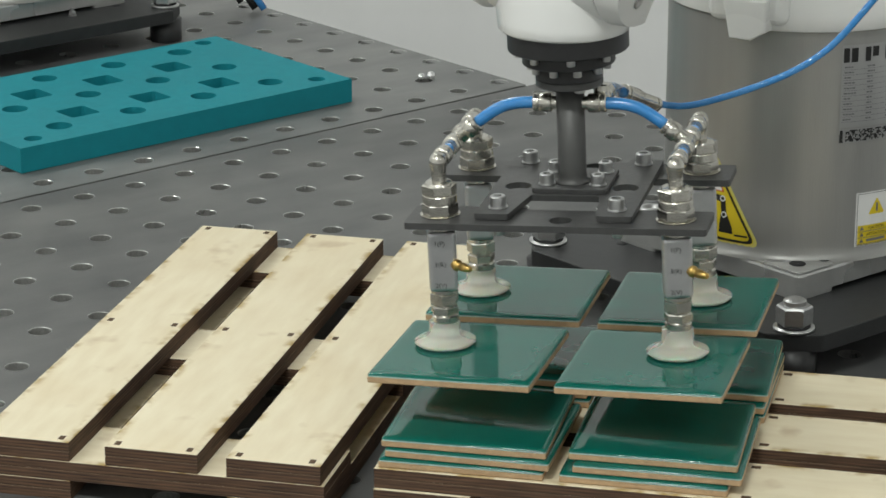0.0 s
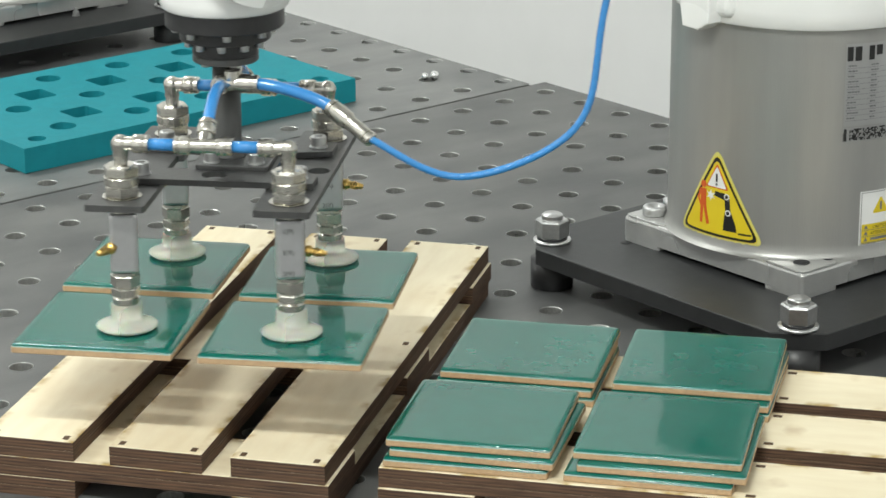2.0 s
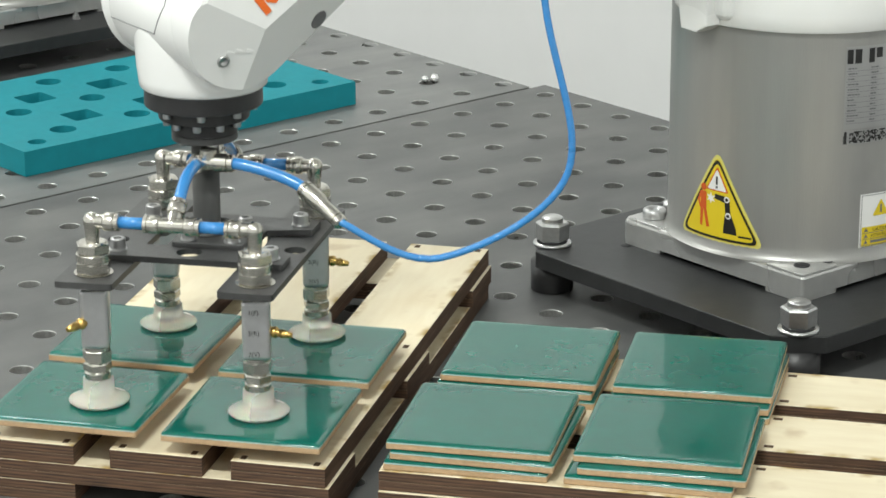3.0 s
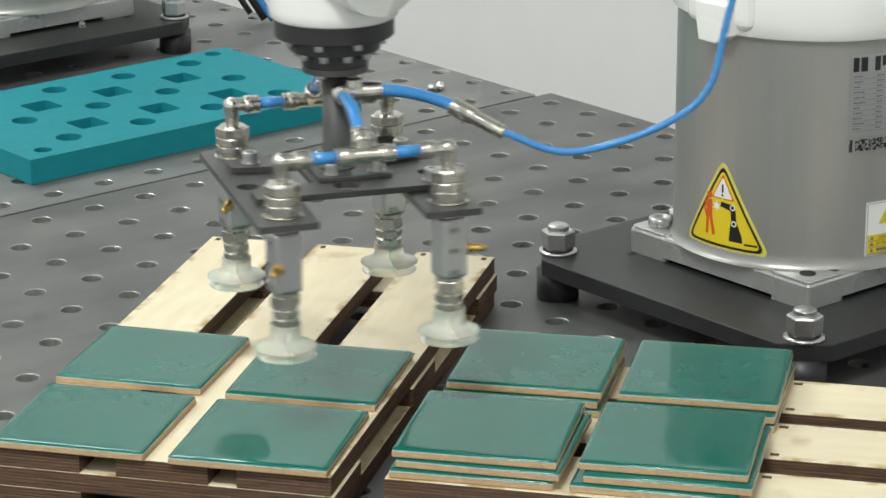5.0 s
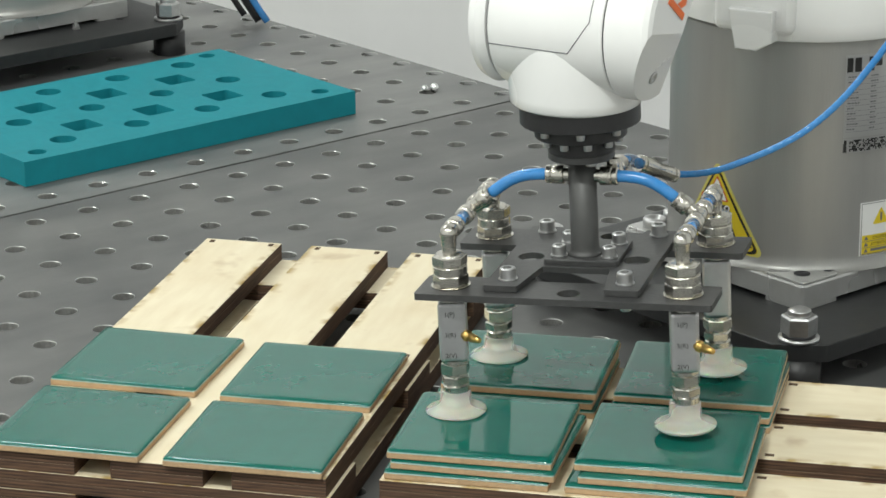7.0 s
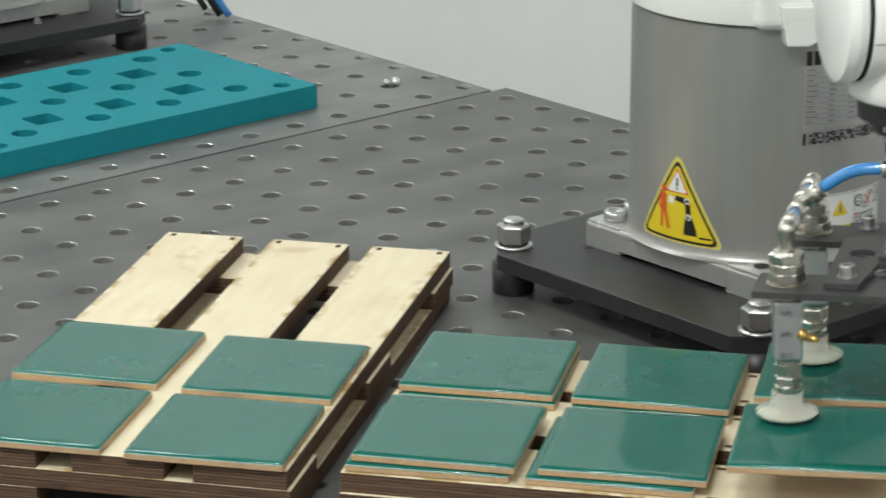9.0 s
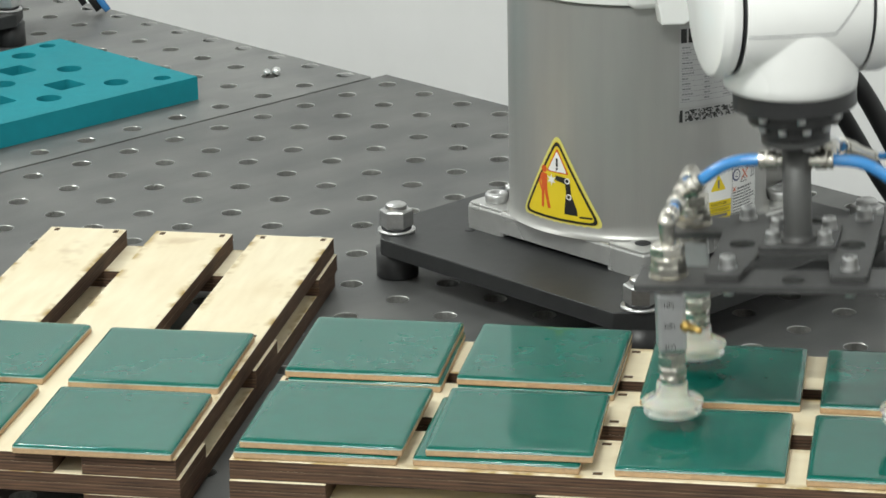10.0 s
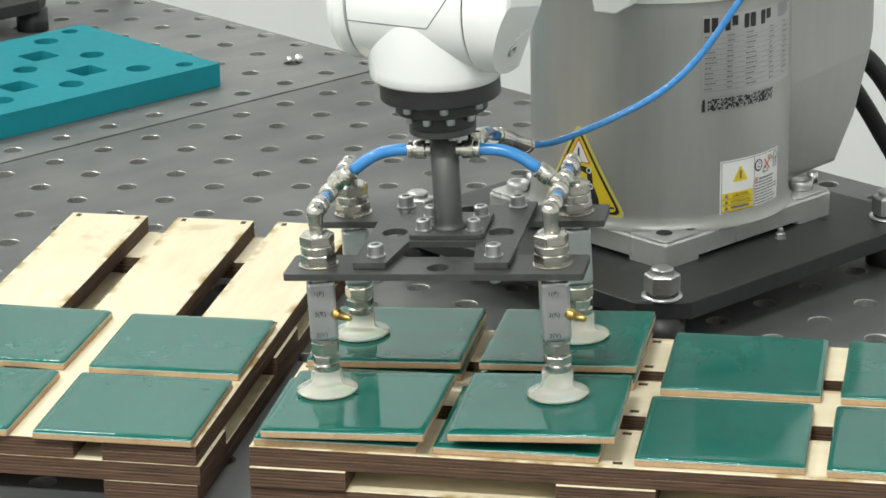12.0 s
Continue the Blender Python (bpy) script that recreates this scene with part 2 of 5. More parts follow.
# ---- shape helpers ----
def link_mesh(name, bm, material, parent=None, label="", at=None):
    me = bpy.data.meshes.new(name)
    bm.normal_update()
    bm.to_mesh(me)
    bm.free()
    for m in material if isinstance(material, (list, tuple)) else [material]:
        me.materials.append(m)
    ob = new(name, me)
    if at is not None:
        ob.matrix_basis = at
    if parent is not None:
        ob.parent = parent
    return tagged(ob, label)


def part(name, bm, material, parent, label="", at=None):
    """One mesh object under a thing or under a part."""
    return link_mesh(name, bm, material, parent, label, at)


def twin(ob, at, parent=None):
    """Another part on the same mesh."""
    o = new(ob.name.split(".")[0], ob.data)
    o.matrix_basis = at
    o.parent = ob.parent if parent is None else parent
    return o


def thing(name, label, category, group="", at=None, kind=""):
    o = new(name)
    o.empty_display_size = 0.02
    if at is not None:
        o.matrix_basis = at
    return tagged(o, label, category, group, kind)


def block(bm, x0, x1, y0, y1, z0, z1, bevel=0.0, seg=2, m=None, mat=0):
    """A bevelled box between the given bounds, added to bm."""
    g = bmesh.ops.create_cube(bm, size=1)
    vs = g["verts"]
    bmesh.ops.scale(bm, vec=(x1 - x0, y1 - y0, z1 - z0), verts=vs)
    bmesh.ops.translate(bm, vec=((x0 + x1) / 2, (y0 + y1) / 2, (z0 + z1) / 2), verts=vs)
    fs = {f for v in vs for f in v.link_faces}
    if bevel > 0:
        es = {e for v in vs for e in v.link_edges}
        r = bmesh.ops.bevel(bm, geom=list(es), offset=bevel, segments=seg, profile=0.5, affect="EDGES")
        fs = set(r["faces"]) | {f for v in r["verts"] for f in v.link_faces}
    vs = {v for f in fs for v in f.verts}
    if m is not None:
        bmesh.ops.transform(bm, matrix=m, verts=list(vs))
    for f in fs:
        f.material_index = mat
    return bm


def lathe(bm, profile, seg=24, m=None, mat=0, smooth=True):
    """Turns a profile of (radius, height) round z; closed with caps where the radius is above nought."""
    rings = []
    m = m or Matrix()
    for r, z in profile:
        if r < 1e-6:
            rings.append([bm.verts.new(m @ Vector((0, 0, z)))])
        else:
            rings.append([bm.verts.new(m @ Vector((r * math.cos(2 * math.pi * k / seg), r * math.sin(2 * math.pi * k / seg), z))) for k in range(seg)])
    fs = []
    for a, b in zip(rings, rings[1:]):
        for k in range(seg):
            q = [a[k % len(a)], a[(k + 1) % seg % len(a)], b[(k + 1) % seg % len(b)], b[k % len(b)]]
            q = [v for i, v in enumerate(q) if v not in q[:i]]
            if len(q) > 2:
                fs.append(bm.faces.new(q))
    if len(rings[0]) > 1:
        fs.append(bm.faces.new(rings[0][::-1]))
    if len(rings[-1]) > 1:
        fs.append(bm.faces.new(rings[-1]))
    for f in fs:
        f.material_index, f.smooth = mat, smooth
    return bm


def sharp(ob, degrees=35):
    """Keeps hard edges hard on a smooth mesh."""
    me = ob.data
    b = bmesh.new()
    b.from_mesh(me)
    for e in b.edges:
        if len(e.link_faces) == 2 and e.calc_face_angle(0) > radians(degrees):
            e.smooth = False
    b.to_mesh(me)
    b.free()
    return ob


def tube(bm, pts, radius, seg=12, mat=0):
    """A round tube through points."""
    pts = [Vector(p) for p in pts]
    rings, side = [], None
    for i, p in enumerate(pts):
        d = (pts[min(i + 1, len(pts) - 1)] - pts[max(i - 1, 0)]).normalized()
        if side is None:
            side = d.orthogonal().normalized()
        side = (side - d * side.dot(d)).normalized()
        up = d.cross(side)
        rings.append([bm.verts.new(p + radius * (math.cos(2 * math.pi * k / seg) * side + math.sin(2 * math.pi * k / seg) * up)) for k in range(seg)])
    for a, b in zip(rings, rings[1:]):
        for k in range(seg):
            f = bm.faces.new([a[k], a[(k + 1) % seg], b[(k + 1) % seg], b[k]])
            f.smooth, f.material_index = True, mat
    bm.faces.new(rings[0][::-1]).material_index = mat
    bm.faces.new(rings[-1]).material_index = mat
    return bm


def curve(p0, p1, p2, p3, n=14):
    """Points of a cubic curve."""
    out = []
    for i in range(n + 1):
        t = i / n
        out.append(Vector(p0) * (1 - t) ** 3 + Vector(p1) * 3 * t * (1 - t) ** 2 + Vector(p2) * 3 * t * t * (1 - t) + Vector(p3) * t ** 3)
    return out


def outline(bm, pts, z0, z1, bevel=0.0, m=None, mat=0):
    """A plate with the given outline (anticlockwise), from z0 to z1."""
    vs = [bm.verts.new((x, y, z0)) for x, y in pts]
    f = bm.faces.new(vs[::-1])
    g = bmesh.ops.extrude_face_region(bm, geom=[f])
    top = [v for v in g["geom"] if isinstance(v, bmesh.types.BMVert)]
    bmesh.ops.translate(bm, vec=(0, 0, z1 - z0), verts=top)
    allv = vs + top
    fs = {q for v in allv for q in v.link_faces}
    bmesh.ops.recalc_face_normals(bm, faces=list(fs))
    if bevel > 0:
        es = [e for e in {e for v in top for e in v.link_edges} if all(v in top for v in e.verts)]
        r = bmesh.ops.bevel(bm, geom=es, offset=bevel, segments=2, profile=0.5, affect="EDGES")
        fs = {q for q in fs | set(r["faces"]) if q.is_valid}
    for q in fs:
        q.material_index = mat
    if m is not None:
        bmesh.ops.transform(bm, matrix=m, verts=list({v for q in fs for v in q.verts}))
    return bm


def pierced(bm, outer, holes, z0, z1):
    """A plate with the given outline and round through-holes (x, y, r)."""
    rings = [outer] + [[(x + r * math.cos(math.pi * k / 12), y + r * math.sin(math.pi * k / 12)) for k in range(24)] for x, y, r in holes]
    sets, edges = [], []
    for ring in rings:
        vs = [bm.verts.new((x, y, z1)) for x, y in ring]
        sets.append(vs)
        edges += [bm.edges.new((vs[i], vs[(i + 1) % len(vs)])) for i in range(len(vs))]
    bmesh.ops.triangle_fill(bm, use_beauty=True, use_dissolve=False, edges=edges)
    g = bmesh.ops.extrude_face_region(bm, geom=list(bm.faces), use_keep_orig=True)
    bmesh.ops.translate(bm, vec=(0, 0, z0 - z1), verts=[v for v in g["geom"] if isinstance(v, bmesh.types.BMVert)])
    bmesh.ops.recalc_face_normals(bm, faces=bm.faces)
    for f in bm.faces:
        f.smooth = False
    return bm


def rounded(x0, x1, y0, y1, r, n=5):
    """Outline of a rectangle with round corners."""
    pts = []
    for cx, cy, a in ((x1 - r, y1 - r, 0), (x0 + r, y1 - r, 90), (x0 + r, y0 + r, 180), (x1 - r, y0 + r, 270)):
        for k in range(n + 1):
            b = radians(a + 90 * k / n)
            pts.append((cx + r * math.cos(b), cy + r * math.sin(b)))
    return pts


def hexagon(bm, r, z0, z1, m=None, mat=0, chamfer=0.0008):
    lathe(bm, [(r - chamfer, z0), (r, z0 + chamfer), (r, z1 - chamfer), (r - chamfer, z1)], 6, m, mat, smooth=False)
    return bm


# ---- the place: hall, tables ----
def plain_wall(name, x0, x1, y0, y1, z0, z1, material, label):
    bm = bmesh.new()
    block(bm, x0, x1, y0, y1, z0, z1)
    return tagged(link_mesh(name, bm, material), label, "wall", kind="structure")


FLOOR_Z = -0.86
plain_wall("floor", -3.2, 1.45, -4.2, 2.2, FLOOR_Z - 0.1, FLOOR_Z, FLOORP, "grey painted concrete floor of the hall")
plain_wall("ceiling", -3.2, 1.45, -4.2, 2.2, 2.2, 2.3, CEIL, "pale plain ceiling above the tables")
plain_wall("wall_east", 1.25, 1.35, -4.2, 2.2, FLOOR_Z, 2.2, WALLP, "white smooth wall behind the welding tables")
plain_wall("wall_west", -3.2, -3.1, -4.2, 2.2, FLOOR_Z, 2.2, WALLP, "white plain wall")
plain_wall("wall_north", -3.1, 1.25, 2.1, 2.2, FLOOR_Z, 2.2, WALLP, "white plain wall")
plain_wall("wall_south", -3.1, 1.25, -4.2, -4.1, FLOOR_Z, 2.2, WALLP, "white plain wall")


# unseen housings, one above each lamp, the added fill lamps too
def ceiling_light(x, y):
    t = thing("ceiling_light", "white luminaire housing out of view, over inferred and added fill lamps", "ceiling light", "ceiling lights", pose(x, y, 2.2, 0, 0, LAMP_TURN))
    bm = bmesh.new()
    block(bm, -0.10, 0.10, -0.40, 0.40, -0.045, 0, 0.006)
    part("housing", bm, WHITE, t)
    return t


for lx, ly, watts in LAMPS:
    ceiling_light(lx, ly)


def welding_table(name, x0, y0, nx, ny, edge_x1, edge_y0, edge_y1, label, steel):
    """A perforated steel table: sixteen-millimetre holes on a fifty-millimetre grid, first hole at x0, y0."""
    verts, faces = [], []
    n, r, deep, cham = 16, 0.0081, 0.014, 0.0005
    P = 0.05
    for i in range(nx):
        for j in range(ny):
            cx, cy = x0 + i * P, y0 + j * P
            xa, xb = cx - P / 2, cx + P / 2
            ya, yb = cy - P / 2, cy + P / 2
            if i == nx - 1:
                xb = edge_x1
            if j == 0:
                ya = edge_y0
            if j == ny - 1:
                yb = edge_y1
            k0 = len(verts)
            for k in range(n):
                a = 2 * math.pi * (k + 0.5) / n
                c, s = math.cos(a), math.sin(a)
                f = 1 / max(abs(c), abs(s))
                ex, ey = c * f, s * f
                bx = cx + (xb - cx) * ex if ex > 0 else cx + (cx - xa) * ex
                by = cy + (yb - cy) * ey if ey > 0 else cy + (cy - ya) * ey
                verts += [(bx, by, 0), (cx + (r + cham) * c, cy + (r + cham) * s, 0), (cx + r * c, cy + r * s, -cham), (cx + r * c, cy + r * s, -deep)]
            for k in range(n):
                a, b = k0 + 4 * k, k0 + 4 * ((k + 1) % n)
                for q in range(3):
                    faces.append((a + q, b + q, b + q + 1, a + q + 1))
            # corners of the cell
            corners = ((1, xb, yb), (5, xa, yb), (9, xa, ya), (13, xb, ya))
            for kk, x, y in corners:
                verts.append((x, y, 0))
                faces.append((k0 + 4 * kk, len(verts) - 1, k0 + 4 * (kk + 1)))
    me = bpy.data.meshes.new("tabletop")
    me.from_pydata(verts, [], faces)
    bm = bmesh.new()
    bm.from_mesh(me)
    bmesh.ops.remove_doubles(bm, verts=bm.verts, dist=1e-5)
    for f in bm.faces:
        if abs(f.normal.z) < 0.9:
            f.material_index = 1
    bmesh.ops.recalc_face_normals(bm, faces=bm.faces)
    up = sum(f.normal.z for f in bm.faces)
    if up < 0:
        bmesh.ops.reverse_faces(bm, faces=bm.faces)
    bm.to_mesh(me)
    bm.free()
    me.materials.append(steel)
    me.materials.append(BORE)
    t = thing(name, label, "welding table", "welding tables")
    top = new("tabletop", me)
    top.parent = t
    xa = x0 - P / 2
    for nm, b in (("front_skirt", (xa, edge_x1, edge_y0, edge_y0 + 0.012, -0.15, -0.0005)), ("back_skirt", (xa, edge_x1, edge_y1 - 0.012, edge_y1, -0.15, -0.0005)),
                  ("side_skirt", (xa, xa + 0.012, edge_y0 + 0.012, edge_y1 - 0.012, -0.15, -0.0005)), ("side_skirt", (edge_x1 - 0.012, edge_x1, edge_y0 + 0.012, edge_y1 - 0.012, -0.15, -0.0005))):
        bm = bmesh.new()
        block(bm, *b, 0.001)
        part(nm, bm, steel, t)
    # added panel, keeps the holes dark by blocking light from below
    bm = bmesh.new()
    block(bm, xa + 0.013, edge_x1 - 0.013, edge_y0 + 0.013, edge_y1 - 0.013, -0.15, -0.14)
    part("bottom_panel", bm, PLATE, t)
    for x in (xa + 0.06, edge_x1 - 0.06):
        for y in (edge_y0 + 0.06, edge_y1 - 0.06):
            bm = bmesh.new()
            block(bm, x - 0.04, x + 0.04, y - 0.04, y + 0.04, FLOOR_Z, -0.151, 0.004)
            part("leg", bm, PLATE, t)
    return t


welding_table("welding_table", -1.0, -1.35, 32, 28, 0.573, -1.375, 0.0265, "grey perforated steel welding table with a grid of round holes", STEEL)
welding_table("welding_table", -1.0045, 0.0545, 32, 26, 0.558, 0.0303, 1.3295, "lighter grey perforated steel welding table beside the first", STEEL_PALE)

# ---- things on the tables ----
TURN = 36.5
E1 = Vector((math.cos(radians(TURN)), math.sin(radians(TURN)), 0))
E2 = Vector((math.sin(radians(TURN)), -math.cos(radians(TURN)), 0))


def place(p, q, z, rz=0.0):
    """A pose in the pallets' own directions: p along the first pallet, q across it."""
    v = p * E1 + q * E2
    return pose(v.x, v.y, z, 0, 0, TURN + rz)


LAYER = 0.0125
PALLET_H = 3 * LAYER


def ply_piece(sx, sy, slots):
    """A ply board, its face pale and its cut edges charred, with small burnt slots let into the face."""
    bm = bmesh.new()
    hx, hy, h = sx / 2, sy / 2, LAYER
    c = 0.0004
    for z0, z1 in ((0.0, h / 2 - 0.0001), (h / 2 + 0.0001, h)):
        lo = [bm.verts.new((x, y, z0)) for x, y in ((-hx, -hy), (hx, -hy), (hx, hy), (-hx, hy))]
        mid = [bm.verts.new((x, y, z1 - c)) for x, y in ((-hx, -hy), (hx, -hy), (hx, hy), (-hx, hy))]
        hi = [bm.verts.new((x, y, z1)) for x, y in ((-hx + c, -hy + c), (hx - c, -hy + c), (hx - c, hy - c), (-hx + c, hy - c))]
        for k in range(4):
            j = (k + 1) % 4
            bm.faces.new((lo[k], lo[j], mid[j], mid[k])).material_index = 1
            bm.faces.new((mid[k], mid[j], hi[j], hi[k])).material_index = 3 if z0 == 0.0 else 0
        bm.faces.new(hi).material_index = 0
        bm.faces.new(lo[::-1]).material_index = 0
    for x, y in slots:
        block(bm, x - 0.0028, x + 0.0028, y - 0.0018, y + 0.0018, h - 0.003, h + 0.0002, mat=2)
    return bm


def pallet(at, label, middle):
    t = thing("wooden_pallet", label, "pallet", "small pallets", at)
    L, Wd, w = 0.4235, 0.215, 0.058
    ends = [(sx * (L / 2 - 0.006), sy * 0.0226) for sx in (-1, 1) for sy in (-1, 1)] + [(middle, -0.0226), (middle, 0.0226)]
    first = None
    for y in (-(Wd - w) / 2, -0.0025, (Wd - w) / 2):
        m = pose(0, y, 2 * LAYER)
        first = twin(first, m) if first else part("slat", ply_piece(L, w, ends), [PLY, EDGE, BURN, TAN], t, "", m)
    first = None
    for x in (-(L - w) / 2, 0, (L - w) / 2):
        m = pose(x, 0, LAYER, 0, 0, 90)
        first = twin(first, m) if first else part("cross_board", ply_piece(Wd + 0.004, w, []), [PLY, EDGE, BURN, TAN], t, "", m)
    first = None
    for y in (-(Wd - w) / 2, (Wd - w) / 2):
        m = pose(0, y, 0)
        first = twin(first, m) if first else part("runner", ply_piece(L, w, []), [PLY, EDGE, BURN, TAN], t, "", m)
    return t


pallet(place(-0.3348, 0.2905, 0, -0.5), "small birch plywood pallet of three slats with charred edges", 0.0)
pallet(place(-0.4345, 0.639, 0, 90), "small birch plywood pallet stacked with green tiles", -0.006)

TILE, TILE_H = 0.0978, 0.006


def tile_meshes():
    """Glazed tile: pale biscuit body below, green glaze with a soft cushion edge above."""
    h = TILE / 2
    body = bmesh.new()
    block(body, -h, h, -h, h, 0, 0.0040, 0.0006, 1)
    glaze = bmesh.new()
    rows = []
    for inset, z in ((-0.0001, 0.0038), (-0.0001, 0.0046), (0.0004, 0.0053), (0.0012, 0.00575), (0.0035, 0.00592), (0.007, 0.006)):
        rows.append([glaze.verts.new((x, y, z)) for x, y in rounded(-h + inset, h - inset, -h + inset, h - inset, 0.0022, 3)])
    for k, (a, b) in enumerate(zip(rows, rows[1:])):
        for i in range(len(a)):
            j = (i + 1) % len(a)
            f = glaze.faces.new((a[i], a[j], b[j], b[i]))
            f.material_index, f.smooth = (1 if k == 0 else 0), True
    glaze.faces.new(rows[-1]).smooth = False
    return body, glaze


def tiles():
    """All sixteen tiles, as a dict by (layer, row, column)."""
    body, glaze = tile_meshes()
    t = thing("ceramic_tile", "square green glazed ceramic tile with a tan body", "tile", "green tiles")
    part("tile_body", body, BISCUIT, t, "tan unglazed biscuit")
    part("glaze", glaze, [GLAZE, RIM], t, "glossy green glaze")
    made = {}
    for layer in range(4):
        for row in range(2):
            for col in range(2):
                made[layer, row, col] = t if not made else copy_thing(t, Matrix())
    return made


TILES = tiles()
PS, QS = (-0.3735, -0.4865), (0.4830, 0.5920)
RND = random.Random(4)
JIT = {k: (RND.uniform(-0.0012, 0.0012), RND.uniform(-0.0012, 0.0012), RND.uniform(-0.9, 0.9)) for k in sorted(TILES)}
JIT[1, 0, 0] = (0.0010, 0.0007, 1.0)
JIT[1, 0, 1] = (0.0040, -0.0003, 1.4)
JIT[1, 1, 0] = (-0.0025, -0.0040, 1.0)
JIT[1, 1, 1] = (0.0032, -0.0030, 1.2)
JIT[3, 1, 0] = (-0.0050, -0.0050, 0.6)
JIT[3, 1, 1] = (-0.0035, -0.0060, -0.4)
JIT[2, 1, 0] = (-0.0042, -0.0005, -0.6)
JIT[2, 1, 1] = (-0.0015, 0.0005, 0.9)


def stacked(k):
    """Where a tile lies in the stacks on the second pallet; layer 0 is the top one."""
    layer, row, col = k
    jp, jq, jr = JIT[k]
    return place(PS[row] + jp, QS[col] + jq, PALLET_H + (3 - layer) * (TILE_H + 0.0001) + 0.0002, jr)


for k, ob in TILES.items():
    ob.matrix_basis = stacked(k)


def foam_tray():
    """A teal foam board with square and round through-holes."""
    x0, x1, y0, y1, h = 0.045, 0.396, 0.087, 0.298, 0.0215
    holes = [("s", x, y, 0.0145) for x in (0.145, 0.2205, 0.296) for y in (0.154, 0.229)]
    holes += [("c", x, y, 0.0115) for x in (0.108, 0.184, 0.259, 0.333) for y in (0.126, 0.197, 0.269)]
    holes += [("c", x, y, 0.008) for x in (0.070, 0.371) for y in (0.107, 0.284)]
    t = thing("foam_tray", "teal foam board with square and round cut-outs", "foam tray", at=pose((x0 + x1) / 2, (y0 + y1) / 2, 0.0005))
    cx, cy = (x0 + x1) / 2, (y0 + y1) / 2
    bm = bmesh.new()
    edges = []
    rings = [[(x0 - cx, y0 - cy), (x1 - cx, y0 - cy), (x1 - cx, y1 - cy), (x0 - cx, y1 - cy)]]
    for kind, x, y, r in holes:
        if kind == "s":
            rings.append(rounded(x - cx - r, x - cx + r, y - cy - r, y - cy + r, 0.003, 3))
        else:
            rings.append([(x - cx + r * math.cos(2 * math.pi * k / 24), y - cy + r * math.sin(2 * math.pi * k / 24)) for k in range(24)])
    sets = []
    for ring in rings:
        vs = [bm.verts.new((x, y, h)) for x, y in ring]
        sets.append(vs)
        edges += [bm.edges.new((vs[i], vs[(i + 1) % len(vs)])) for i in range(len(vs))]
    bmesh.ops.triangle_fill(bm, use_beauty=True, use_dissolve=False, edges=edges)
    for f in bm.faces:
        if f.normal.z < 0:
            f.normal_flip()
    for vs in sets:
        lo = [bm.verts.new((v.co.x, v.co.y, 0)) for v in vs]
        for i in range(len(vs)):
            j = (i + 1) % len(vs)
            bm.faces.new((vs[i], lo[i], lo[j], vs[j]))
    bmesh.ops.recalc_face_normals(bm, faces=bm.faces)
    part("board", bm, FOAM, t)
    return t


foam_tray()


def steel_ball():
    """A small bright pin head left standing on the table."""
    t = thing("locating_pin", "small polished steel locating pin standing in the table", "pin", at=pose(0.4985, 0.1045, 0))
    for x, y, r in ((-0.0040, 0.0028, 0.0033), (0.0034, -0.0024, 0.0042)):
        bm = bmesh.new()
        lathe(bm, [(0.0, 0.0), (r * 0.8, 0.0), (r, r * 0.5)] + [(r * math.cos(a), r * 0.9 + r * math.sin(a)) for a in np.linspace(0, 1.5, 6)] + [(0, r * 1.9)], 20, pose(x, y, 0))
        part("head", bm, CHROME, t, "polished rounded head")


steel_ball()

# ---- robot: base plate, foot, drum ----
AX, AY = 0.318, -0.530
DRUM_R, DRUM_Z0, DRUM_Z1 = 0.094, 0.054, 0.222


def on_drum(bm, az, z, pts, lift=0.0004, mat=0, r=DRUM_R):
    """A thin sticker bent round the drum: pts in metres along and up, round the point at azimuth az and height z."""
    def at(s, h, extra):
        a = radians(az) + s / r
        return Vector(((r + extra) * math.cos(a), (r + extra) * math.sin(a), z + h))
    xs = [p[0] for p in pts]
    n = max(1, int((max(xs) - min(xs)) / 0.006))
    flat = bmesh.new()
    f = flat.faces.new([flat.verts.new((x, y, 0)) for x, y in pts])
    for k in range(1, n):
        x = min(xs) + (max(xs) - min(xs)) * k / n
        bmesh.ops.bisect_plane(flat, geom=list(flat.verts) + list(flat.edges) + list(flat.faces), plane_co=(x, 0, 0), plane_no=(1, 0, 0))
    made = {v: bm.verts.new(at(v.co.x, v.co.y, lift)) for v in flat.verts}
    for f in flat.faces:
        q = bm.faces.new([made[v] for v in f.verts])
        q.normal_update()
        c = q.calc_center_median()
        if q.normal.x * c.x + q.normal.y * c.y < 0:
            q.normal_flip()
        q.material_index, q.smooth = mat, True
    flat.free()
    return bm


def rect(x0, x1, y0, y1):
    return [(x0, y0), (x1, y0), (x1, y1), (x0, y1)]


def round_poly(pts, r, n=4):
    """A polygon (anticlockwise) with its corners rounded."""
    out = []
    for i, p in enumerate(pts):
        p, a, b = Vector(p), Vector(pts[i - 1]), Vector(pts[(i + 1) % len(pts)])
        u, v = (a - p).normalized(), (b - p).normalized()
        d = r / math.tan(u.angle(v) / 2)
        for k in range(n + 1):
            t = k / n
            out.append(tuple(p + u * d * (1 - t) ** 2 + v * d * t * t))
    return out


